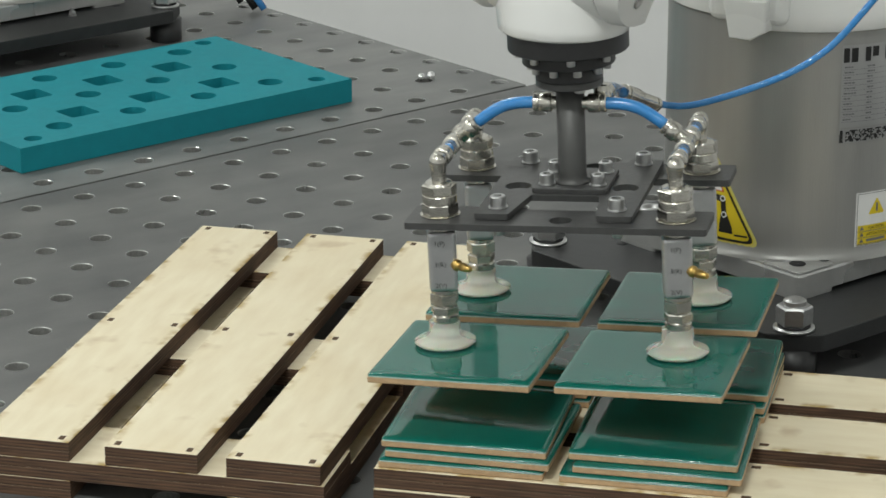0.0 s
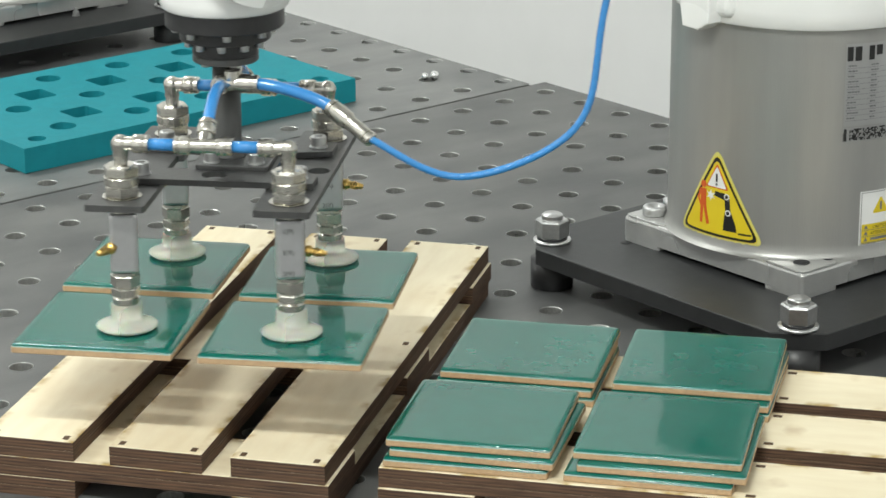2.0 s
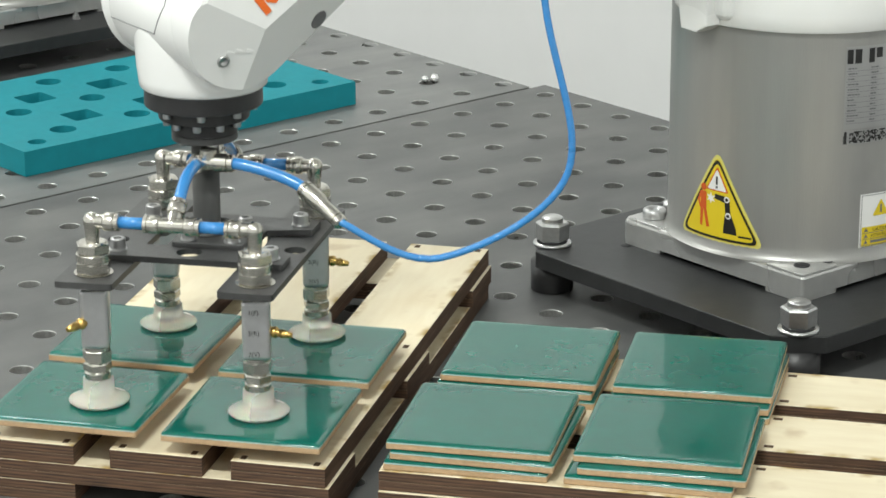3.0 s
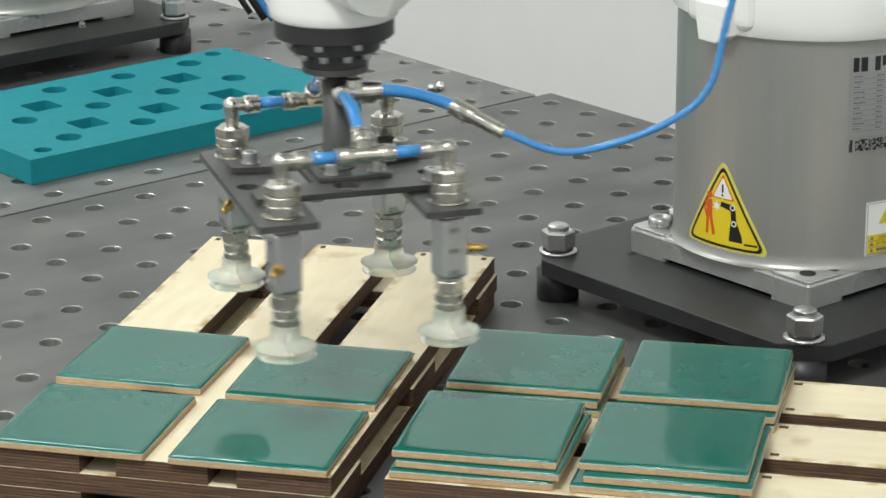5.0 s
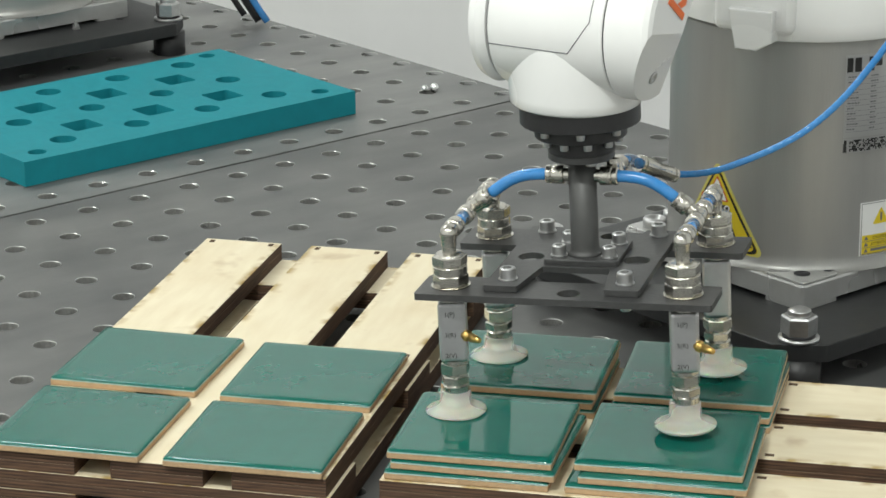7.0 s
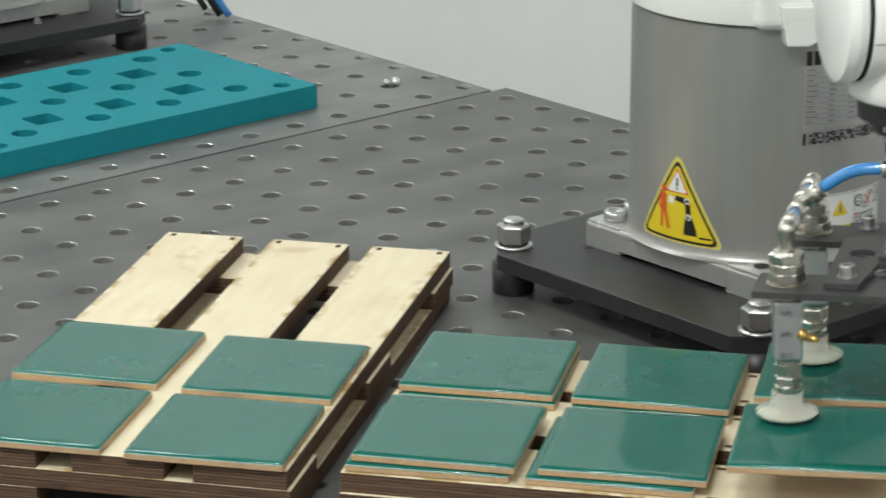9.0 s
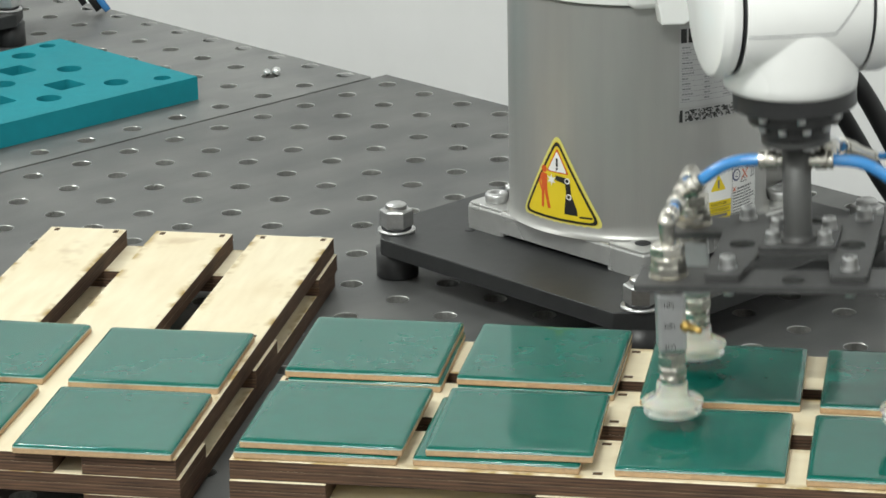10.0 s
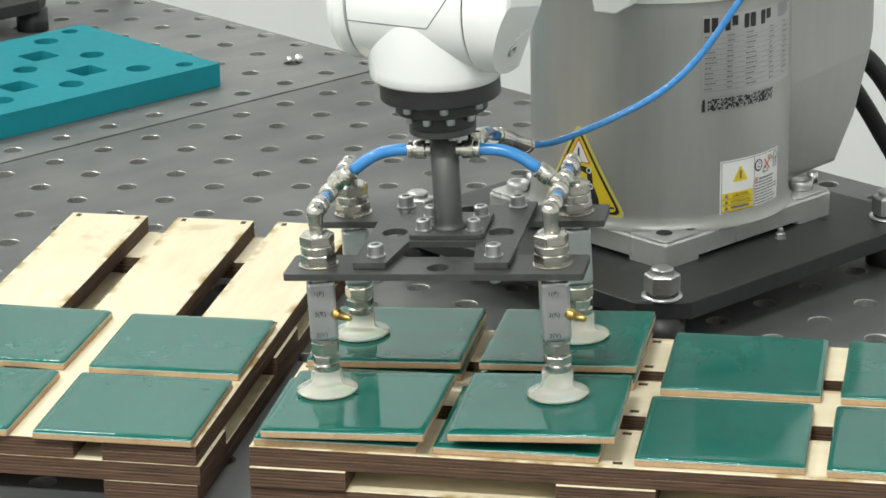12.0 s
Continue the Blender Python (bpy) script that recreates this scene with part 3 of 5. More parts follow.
def anchor_bolt(parent, x, y, z):
    b = bmesh.new()
    lathe(b, [(0.0140, 0), (0.0140, 0.0018), (0.0090, 0.0020)], 32)
    w = part("washer", b, ZINC, parent, "zinc washer", pose(x, y, z))
    b = bmesh.new()
    hexagon(b, 0.0124, 0.0036, 0.0170, pose(0, 0, 0, 0, 0, 12), chamfer=0.0012)
    part("nut", b, ZINC, parent, "large zinc-plated hex nut", pose(x, y, z))
    # dark ring fills this gap with painted shade
    b = bmesh.new()
    lathe(b, [(0.0112, 0.0021), (0.0112, 0.0036)], 28)
    part("gap_ring", b, SEAM_SHADE, parent, "dark ring painting the shade under the nut", pose(x, y, z))
    b = bmesh.new()
    prof = [(0.0080, 0.004)]
    for k in range(4):
        prof += [(0.0080, 0.0170 + k * 0.0010), (0.0074, 0.0175 + k * 0.0010)]
    lathe(b, prof + [(0.006, 0.0214), (0, 0.0216)], 24)
    part("stud", b, ZINC, parent, "", pose(x, y, z))


def robot_base(at, label, cables):
    t = thing("industrial_robot", label, "robot", "robots", at)
    ox, oy = -AX, -AY
    px0, px1, py0, py1 = 0.166 + ox, 0.452 + ox, -0.676 + oy, -0.388 + oy
    b = bmesh.new()
    c = 0.027
    corners = [(px0 + c, py0), (px1 - c, py0), (px1, py0 + c), (px1, py1 - c), (px1 - c, py1), (px0 + c, py1), (px0, py1 - c), (px0, py0 + c)]
    outline(b, round_poly(corners, 0.004, 3), 0.0225, 0.0345, 0.0008)
    part("base_plate", b, PLATE, t, "dark coated steel mounting plate")
    for x in (px0 + 0.0215, px1 - 0.0215):
        for y in (py0 + 0.0215, py1 - 0.0215):
            b = bmesh.new()
            lathe(b, [(0.0152, 0.0003), (0.0157, 0.001), (0.0157, 0.0222)], 28)
            part("spacer_foot", b, BLACK, t, "", pose(x, y, 0))
            anchor_bolt(t, x, y, 0.0346)
    # cast foot: a square flange with corner pads and shallow arches between them
    b = bmesh.new()
    fx0, fx1, fy0, fy1 = 0.229 + ox, 0.408 + ox, -0.619 + oy, -0.441 + oy
    outline(b, round_poly([(fx0, fy0), (fx1, fy0), (fx1, fy1), (fx0, fy1)], 0.004, 4), 0.0378, 0.0533, 0.0022)
    for x, sx in ((fx0, 1), (fx1, -1)):
        for y, sy in ((fy0, 1), (fy1, -1)):
            c = rounded(min(x, x + sx * 0.037), max(x, x + sx * 0.037), min(y, y + sy * 0.037), max(y, y + sy * 0.037), 0.004, 3)
            pad = outline(bmesh.new(), c, 0.0347, 0.0377, 0)
            part("foot_pad", pad, BRIGHT_CAST, t)
            c = rounded(min(x + sx * 0.001, x + sx * 0.038), max(x + sx * 0.001, x + sx * 0.038), min(y + sy * 0.001, y + sy * 0.038), max(y + sy * 0.001, y + sy * 0.038), 0.004, 4)
            pad = outline(bmesh.new(), c, 0.0534, 0.0545, 0.0006)
            part("corner_boss", pad, BRIGHT_CAST, t)
    # flat dark discs paint the shade of two holes in the plate
    hole = lathe(bmesh.new(), [(0.0040, 0.0346), (0.0040, 0.03475), (0, 0.03475)], 20, pose(fx0 - 0.0036, fy1 - 0.0070, 0))
    part("plate_hole", hole, SEAM_SHADE, t)
    hole = lathe(bmesh.new(), [(0.0040, 0.0346), (0.0040, 0.03475), (0, 0.03475)], 20, pose(0.0763, -0.0925, 0))
    part("plate_hole", hole, SEAM_SHADE, t)
    pin = lathe(bmesh.new(), [(0.0042, 0.0346), (0.0042, 0.0352), (0.0024, 0.0354)], 20)
    hexagon(pin, 0.0037, 0.0354, 0.0388, chamfer=0.0004)
    lathe(pin, [(0.0020, 0.0388), (0.0020, 0.0418), (0.0014, 0.0424), (0, 0.0425)], 16)
    sharp(part("earth_screw", pin, ZINC, t, "small zinc screw with a nut", pose(0.0207, -0.0997, 0)))
    part("cast_foot", b, BRIGHT_CAST, t, "bright cast aluminium foot")
    for x, y, h in ((fx0 + 0.016, fy1 - 0.016, 1), (fx0 + 0.016, fy0 + 0.016, 0), (fx1 - 0.016, fy0 + 0.016, 1), (fx1 - 0.016, fy1 - 0.016, 1)):
        b = bmesh.new()
        if h:
            lathe(b, [(0.0085, 0.0546), (0.0088, 0.0552), (0.0088, 0.0600), (0.0078, 0.0612), (0.0045, 0.0612), (0.0045, 0.0580), (0, 0.0580)], 20)
            part("foot_screw", b, ZINC, t, "", pose(x, y, 0))
            b = bmesh.new()
            lathe(b, [(0.004, 0.0546), (0.004, 0.0620), (0, 0.0625)], 14)
            part("dowel", b, ZINC, t, "", pose(x + 0.018, y + 0.004, 0))
        else:
            # no bore here: two dark discs carry the holes' shade
            lathe(b, [(0.0058, 0.0546), (0.0058, 0.0549), (0, 0.0549)], 20)
            part("foot_hole", b, SEAM_SHADE, t, "", pose(x, y, 0))
            b = bmesh.new()
            lathe(b, [(0.0038, 0.0546), (0.0038, 0.0549), (0, 0.0549)], 16)
            part("foot_hole", b, SEAM_SHADE, t, "", pose(x + 0.020, y - 0.006, 0))
    b = bmesh.new()
    lathe(b, [(0.0985, 0.0532), (0.0970, 0.0542), (0.0954, 0.0562), (0.0945, 0.0590), (DRUM_R, 0.064), (DRUM_R, 0.150), (DRUM_R, DRUM_Z1 - 0.001), (DRUM_R - 0.001, DRUM_Z1)], 120)
    sharp(part("drum", b, CAST, t, "smooth grey painted cylindrical body"))
    # connector housing at the back of the drum
    b = bmesh.new()
    pts = [(0.050, 0.056), (0.130, 0.060), (0.146, 0.095), (0.158, 0.16), (0.158, 0.205), (0.150, 0.222), (0.050, 0.222)]
    outline(b, pts, -0.070, 0.070, 0.003, Matrix.Rotation(radians(90), 4, "X"))
    bmesh.ops.bisect_plane(b, geom=list(b.verts) + list(b.edges) + list(b.faces), plane_co=(0.1, 0, 0.138), plane_no=(-0.10, 0, 1))
    for v in b.verts:
        drop = 0.138 + 0.10 * (v.co.x - 0.1) - v.co.z
        if drop > 0:
            v.co.y *= 1 - 1.9 * drop
    part("connector_housing", b, CAST, t, "grey cast connector box on the drum")
    for y, z, radius, material, what in cables:
        b = bmesh.new()
        tube(b, curve((0.156, y, z), (0.215, y, z + 0.005), (0.225, y - 0.02, 0.06), (0.25, y - 0.05, 0.006), 18), radius)
        part("cable", b, material, t, what)
    return t


robot = robot_base(pose(AX, AY, 0), "white jointed robot arm on a grey plate-mounted base",
                   [(-0.030, 0.135, 0.0078, CABLE, "black power cable"), (0.005, 0.123, 0.0070, CABLE, "black signal cable")])
robot_base(pose(AX - 0.030, AY + 1.044, 0, 0, 0, 0), "grey base of a second robot on its dark mounting plate",
           [(-0.040, 0.135, 0.0060, CABLE, "black power cable"), (-0.012, 0.128, 0.0032, CABLE, "thin black signal cable"), (-0.052, 0.130, 0.0036, BLUE, "blue air line")])


TRI_AZ = 186.0


def stickers(t):
    tri = [(-0.0385, -0.034), (0.0385, -0.034), (0, 0.0335)]
    b = bmesh.new()
    on_drum(b, TRI_AZ, 0.0945, round_poly(tri, 0.0050), 0.0003)
    warn = part("warning_sticker", b, PALE_YELLOW, t, "yellow triangular robot hazard sticker")
    b = bmesh.new()
    on_drum(b, TRI_AZ, 0.0945, round_poly([(x * 0.92, (y + 0.0115) * 0.92 - 0.0115) for x, y in tri], 0.0042), 0.00045)
    part("yellow_field", b, YELLOW, warn)
    b = bmesh.new()
    k = 0.90
    outer, inner = round_poly([(x * k, (y + 0.0115) * k - 0.0115) for x, y in tri], 0.0040), round_poly([(x * 0.82, (y + 0.0115) * 0.82 - 0.0115) for x, y in tri], 0.0033)
    for i in range(len(outer)):
        j = (i + 1) % len(outer)
        on_drum(b, TRI_AZ, 0.0945, [outer[i], outer[j], inner[j], inner[i]], 0.0006)
    part("border", b, INK, warn)
    b = bmesh.new()
    on_drum(b, TRI_AZ, 0.0945, round_poly([(-0.0085, 0.004), (0.0085, 0.004), (0, 0.0195)], 0.001), 0.0007)
    part("small_triangle", b, PAPER, warn)
    b = bmesh.new()
    on_drum(b, TRI_AZ, 0.0945, rect(-0.0008, 0.0008, 0.0080, 0.0140), 0.0009)
    on_drum(b, TRI_AZ, 0.0945, rect(-0.0008, 0.0008, 0.0055, 0.0070), 0.0009)
    part("exclamation_mark", b, INK, warn)
    b = bmesh.new()
    for body in ([(-0.0152, 0.0010), (-0.0095, 0.0010), (-0.0092, -0.0115), (-0.0150, -0.0115)], [(-0.0150, -0.0115), (-0.0121, -0.0115), (-0.0128, -0.0245), (-0.0152, -0.0245)],
                 [(-0.0121, -0.0115), (-0.0092, -0.0115), (-0.0060, -0.0240), (-0.0088, -0.0247)], [(-0.0152, 0.0010), (-0.0182, -0.0060), (-0.0152, -0.0125), (-0.0145, -0.0105), (-0.0160, -0.0060), (-0.0145, -0.0020)]):
        on_drum(b, TRI_AZ, 0.0945, body, 0.0006)
    on_drum(b, TRI_AZ, 0.0945, [(-0.0122 + 0.0027 * math.cos(a), 0.0042 + 0.0027 * math.sin(a)) for a in np.linspace(0, 2 * math.pi, 13)[:-1]], 0.0006)
    part("pictogram_figure", b, RED, warn)
    b = bmesh.new()
    for arm in ([(-0.0020, -0.0022), (0.0075, -0.0042), (0.0090, 0.0005), (-0.0012, 0.0012)], [(0.0066, -0.0010), (0.0108, -0.0010), (0.0122, -0.0135), (0.0080, -0.0135)],
                [(0.0074, -0.0125), (0.0126, -0.0125), (0.0165, -0.0215), (0.0172, -0.0262), (0.0062, -0.0262), (0.0064, -0.0215)]):
        on_drum(b, TRI_AZ, 0.0945, arm, 0.0006)
    on_drum(b, TRI_AZ, 0.0945, rect(0.0185, 0.0285, -0.0274, -0.0260), 0.0006)
    for x, y in ((0.0088, -0.0014), (0.0101, -0.0130)):
        on_drum(b, TRI_AZ, 0.0945, [(x + 0.0014 * math.cos(a), y + 0.0014 * math.sin(a)) for a in np.linspace(0, 2 * math.pi, 11)[:-1]], 0.0010)
    part("pictogram_arm", b, INK, warn)
    b = bmesh.new()
    on_drum(b, TRI_AZ, 0.0945, [(-0.005 + (0.0045 if k % 2 else 0.0018) * math.cos(k * math.pi / 6), -0.0025 + (0.0045 if k % 2 else 0.0018) * math.sin(k * math.pi / 6)) for k in range(12)], 0.0008)
    for x, y in ((0.0088, -0.0014), (0.0101, -0.0130)):
        on_drum(b, TRI_AZ, 0.0945, [(x + 0.0023 * math.cos(a), y + 0.0023 * math.sin(a)) for a in np.linspace(0, 2 * math.pi, 13)[:-1]], 0.0008)
    part("pictogram_burst", b, PAPER, warn)
    b = bmesh.new()
    on_drum(b, TRI_AZ, 0.0945, round_poly([(-0.0100, 0.0031), (0.0100, 0.0031), (0, 0.0214)], 0.001), 0.0005)
    part("small_triangle_border", b, RED, warn)
    # rating plate
    az, z = 269.2, 0.1728
    b = bmesh.new()
    on_drum(b, az, z, rect(-0.047, 0.047, -0.024, 0.0345), 0.0003)
    plate = part("rating_label", b, FOIL, t, "silver rating label with rows of fine print")
    for k, x in enumerate((-0.046, -0.030, -0.014, 0.002)):
        b = bmesh.new()
        on_drum(b, az, z, rect(x, x + 0.0042, 0.0225, 0.0325), 0.0006)
        on_drum(b, az, z, rect(x + 0.0056, x + 0.0105, 0.0225 + 0.003 * (k % 2), 0.0325), 0.0006)
        part("brand_bar", b, INK, plate)
    b = bmesh.new()
    r = random.Random(3)
    for k in range(11):
        y = 0.0186 - k * 0.0037
        on_drum(b, az, z, rect(-0.046, 0.046, y - 0.0014, y - 0.0012), 0.0005)
        for x, most in ((-0.045, 0.009), (-0.028, 0.007), (-0.012, 0.012), (0.012, 0.006), (0.030, 0.010)):
            end = x + most * r.uniform(0.55, 1.0)
            while x < end - 0.001:
                w = r.uniform(0.0011, 0.0026)
                on_drum(b, az, z, rect(x, min(x + w, end), y, y + 0.0010), 0.0006)
                x += w + 0.0005
    for k in range(6):
        on_drum(b, az, z, rect(0.022, r.uniform(0.034, 0.044), 0.0240 + k * 0.0017, 0.0248 + k * 0.0017), 0.0006)
    part("fine_print", b, GREYINK_SHADE, plate)
    b = bmesh.new()
    on_drum(b, az, z, rect(-0.0465, -0.0445, -0.0340, -0.0255), 0.0006)
    for k in range(60):
        x = -0.0425 + k * 0.00100
        for q in range(8):
            if r.random() < 0.52:
                y = -0.0338 + q * 0.00104
                on_drum(b, az, z, rect(x, x + 0.00098, y, y + 0.00102), 0.0006)
    part("code_print", b, INK, plate)
    b = bmesh.new()
    on_drum(b, az, z, rect(-0.047, 0.020, -0.0345, -0.0245), 0.0003)
    part("code_strip", b, FOIL, plate)
    # safety notice
    az, z = 268, 0.0815
    b = bmesh.new()
    on_drum(b, az, z, rect(-0.030, 0.030, -0.0195, 0.0195), 0.0003)
    note = part("safety_label", b, PAPER, t, "white and yellow safety label")
    b = bmesh.new()
    on_drum(b, az, z, rect(-0.028, -0.001, -0.0185, -0.0045), 0.0005)
    on_drum(b, az, z, round_poly([(-0.020, 0.003), (-0.006, 0.003), (-0.013, 0.015)], 0.001), 0.0005)
    part("yellow_field", b, YELLOW, note)
    b = bmesh.new()
    for y in (-0.0165, -0.0120, -0.0075):
        on_drum(b, az, z, rect(-0.028, -0.001, y - 0.0016, y - 0.0012), 0.0007)
        on_drum(b, az, z, [(-0.0265, y - 0.0004), (-0.0230, y - 0.0004), (-0.02475, y + 0.0026)], 0.0007)
    on_drum(b, az, z, rect(-0.021, -0.005, -0.0165, -0.0145), 0.0007)
    on_drum(b, az, z, rect(-0.0138, -0.0122, 0.0050, 0.0110), 0.0007)
    on_drum(b, az, z, rect(-0.0002, 0.0002, -0.0185, 0.0185), 0.0006)
    on_drum(b, az, z, rect(-0.0290, -0.0286, -0.0185, 0.0185), 0.0006)
    on_drum(b, az, z, rect(-0.0290, 0.0290, 0.0183, 0.0187), 0.0006)
    on_drum(b, az, z, rect(-0.0290, 0.0290, -0.0190, -0.0186), 0.0006)
    on_drum(b, az, z, rect(0.0286, 0.0290, -0.0185, 0.0185), 0.0006)
    for k in range(9):
        y = -0.0175 + k * 0.0022
        x, end = (0.0055 if k > 7 else 0.001), r.uniform(0.021, 0.0275)
        while x < end:
            w = r.uniform(0.0016, 0.0048)
            on_drum(b, az, z, rect(x, min(x + w, end), y, y + (0.0013 if k > 7 else 0.0009)), 0.0006)
            x += w + 0.0006
    part("small_print", b, GREYINK_SHADE, note)
    for word, y in (("CAUTION", -0.0076), ("ATTENTION", -0.0121)):
        data = bpy.data.curves.new("notice_word", "FONT")
        data.body, data.size, data.align_x = word, 0.0031, "CENTER"
        o = new("notice_word", data)
        o.data.materials.append(INK)
        a = radians(az) - 0.0130 / DRUM_R
        o.matrix_basis = Matrix.Translation(((DRUM_R + 0.0011) * math.cos(a), (DRUM_R + 0.0011) * math.sin(a), z + y)) @ pose(0, 0, 0, 0, 0, math.degrees(a) + 90) @ pose(0, 0, 0, 90, 0, 0)
        o.parent = note
    def stroke(bm, x0, y0, x1, y1, w, lift=0.0006):
        d = Vector((x1 - x0, y1 - y0)).normalized() * (w / 2)
        on_drum(bm, az, z, [(x0 + d.y, y0 - d.x), (x1 + d.y, y1 - d.x), (x1 - d.y, y1 + d.x), (x0 - d.y, y0 + d.x)], lift)

    # a headset ring and lines of the operator drawing, crossed out, beside a jointed arm
    b = bmesh.new()
    ring = [(0.0045 + 0.0037 * math.cos(k * math.pi / 7), 0.0112 + 0.0040 * math.sin(k * math.pi / 7)) for k in range(15)]
    for (x0, y0), (x1, y1) in zip(ring, ring[1:]):
        stroke(b, x0, y0, x1, y1, 0.0013 if x0 < 0.0045 else 0.0008)
    stroke(b, 0.0030, 0.0105, 0.0062, 0.0095, 0.0006)
    stroke(b, 0.0045, 0.0128, 0.0060, 0.0120, 0.0006)
    part("pictogram", b, NAVY, note, "dark blue line drawing")
    b = bmesh.new()
    for a, c in (((0.0092, 0.0048), (0.0112, 0.0090)), ((0.0112, 0.0090), (0.0150, 0.0062)), ((0.0092, 0.0048), (0.0160, 0.0050)),
                 ((0.0140, 0.0150), (0.0185, 0.0160)), ((0.0185, 0.0160), (0.0215, 0.0120)), ((0.0150, 0.0136), (0.0180, 0.0140)),
                 ((0.0225, 0.0165), (0.0262, 0.0172)), ((0.0262, 0.0172), (0.0272, 0.0120)), ((0.0225, 0.0165), (0.0230, 0.0125)),
                 ((0.0230, 0.0125), (0.0272, 0.0120)), ((0.0235, 0.0120), (0.0228, 0.0070)), ((0.0262, 0.0118), (0.0258, 0.0075)),
                 ((0.0215, 0.0062), (0.0275, 0.0066))):
        stroke(b, *a, *c, 0.0007)
    part("arm_drawing", b, GREYINK_SHADE, note)
    b = bmesh.new()
    stroke(b, 0.0098, 0.0070, 0.0180, 0.0140, 0.0009, 0.0008)
    stroke(b, 0.0105, 0.0145, 0.0170, 0.0065, 0.0009, 0.0009)
    stroke(b, 0.0008, -0.0006, 0.0036, 0.0026, 0.0007, 0.0008)
    stroke(b, 0.0008, 0.0026, 0.0036, -0.0006, 0.0007, 0.0009)
    part("red_cross_mark", b, RED, note)


stickers(robot)

# ---- robot arm: shoulder, upper arm, forearm, wrist, each moved on its axis ----
A2_Z, UPPER, FORE = 0.330, 0.290, 0.310


def side_disc(b, r, y0, y1, m=None, round_off=0.006, seg=40):
    """A drum lying along y with rounded rims."""
    turn = Matrix.Rotation(radians(-90), 4, "X")
    lathe(b, [(r - round_off, y0), (r - round_off * 0.3, y0 + round_off * 0.3), (r, y0 + round_off), (r, y1 - round_off), (r - round_off * 0.3, y1 - round_off * 0.3), (r - round_off, y1)], seg, (m or Matrix()) @ turn)
    return b


def build_arm():
    b = bmesh.new()
    lathe(b, [(0.0935, 0.2225), (0.0975, 0.2240), (0.0985, 0.2300), (0.0975, 0.262), (0.088, 0.285), (0.075, 0.300)], 72)
    block(b, -0.070, 0.070, -0.062, 0.062, 0.27, 0.395, 0.03, 4)
    shoulder = part("shoulder", b, WHITE, robot, "white shoulder cover")
    for f in shoulder.data.polygons:
        f.use_smooth = True
    sharp(shoulder, 50)
    b = bmesh.new()
    outline(b, [(-0.014, 0.240), (-0.0085, 0.2125), (0.0070, 0.2120), (0.0180, 0.2185), (0.0180, 0.240)], 0.090, 0.1085, 0.0012, Matrix(((0, 0, 1, 0), (1, 0, 0, 0), (0, 1, 0, 0), (0, 0, 0, 1))))
    block(b, 0.084, 0.101, -0.030, 0.030, 0.221, 0.256, 0.008, 4)
    part("stop_lug", b, WHITE, shoulder, "white end-stop lug")
    b = bmesh.new()
    ring = [[b.verts.new((r * math.cos(a), r * math.sin(a), z)) for r, z in ((0.0945, 0.2245), (0.0945, 0.2175), (0.0975, 0.2175), (0.0984, 0.2184), (0.0986, 0.2300))] for a in np.linspace(radians(4), radians(125), 40)]
    for p, q in zip(ring, ring[1:]):
        for k in range(4):
            b.faces.new((p[k], p[k + 1], q[k + 1], q[k])).smooth = True
    for end in (ring[0], ring[-1]):
        b.faces.new(end)
    bmesh.ops.recalc_face_normals(b, faces=b.faces)
    part("stop_skirt", b, WHITE, shoulder)
    b = bmesh.new()
    side_disc(b, 0.068, 0.063, 0.118)
    block(b, -0.05, 0.05, 0.066, 0.115, 0, UPPER, 0.018, 3)
    side_disc(b, 0.060, 0.063, 0.118, pose(0, 0, UPPER))
    upper = part("upper_arm", b, WHITE, robot, "white upper arm")
    b = bmesh.new()
    side_disc(b, 0.056, -0.050, 0.062)
    block(b, -0.045, 0.165, -0.046, 0.046, -0.045, 0.045, 0.016, 3)
    lathe(b, [(0.044, 0.15), (0.0445, 0.20), (0.040, 0.235)], 32, Matrix.Rotation(radians(90), 4, "Y"))
    side_disc(b, 0.0425, -0.0530, -0.0382, pose(FORE, 0, 0), 0.007, 56)
    block(b, 0.185, 0.312, -0.0525, -0.0385, -0.0415, 0.0425, 0.007, 4)
    block(b, 0.180, 0.250, -0.050, 0.046, -0.0405, 0.0425, 0.010, 4)
    bmesh.ops.recalc_face_normals(b, faces=b.faces)
    fore = part("forearm", b, WHITE, robot, "white forearm with forked end")
    for f in fore.data.polygons:
        f.use_smooth = True
    sharp(fore, 32)
    # the fork's outer cheek: a rounded end cut by two slanting facets
    upright = Matrix.Rotation(radians(90), 4, "X") @ Matrix.Diagonal((1, 1, -1, 1))
    b = bmesh.new()
    ends = [(FORE + 0.0435 * math.cos(a), 0.0435 * math.sin(a)) for a in np.linspace(-math.pi / 2, math.pi / 2, 37)]
    outline(b, [(0.150, -0.0435)] + ends + [(0.150, 0.0435)], 0.0378, 0.0660, 0.0045, upright)
    tip, end_cut, low_cut = Vector((0.3097, 0.0660, -0.0059)), Vector((0.354, 0.921, -0.161)), Vector((0.047, 0.880, -0.473))
    for no in (end_cut, low_cut):
        cut = bmesh.ops.bisect_plane(b, geom=list(b.verts) + list(b.edges) + list(b.faces), plane_co=tip, plane_no=no, clear_outer=True)
        bmesh.ops.contextual_create(b, geom=[e for e in cut["geom_cut"] if isinstance(e, bmesh.types.BMEdge)])
    bmesh.ops.recalc_face_normals(b, faces=b.faces)
    cheek = part("fork_cheek", b, WHITE, fore, "white faceted fork cheek")
    for f in cheek.data.polygons:
        f.use_smooth = True
    sharp(cheek, 14)

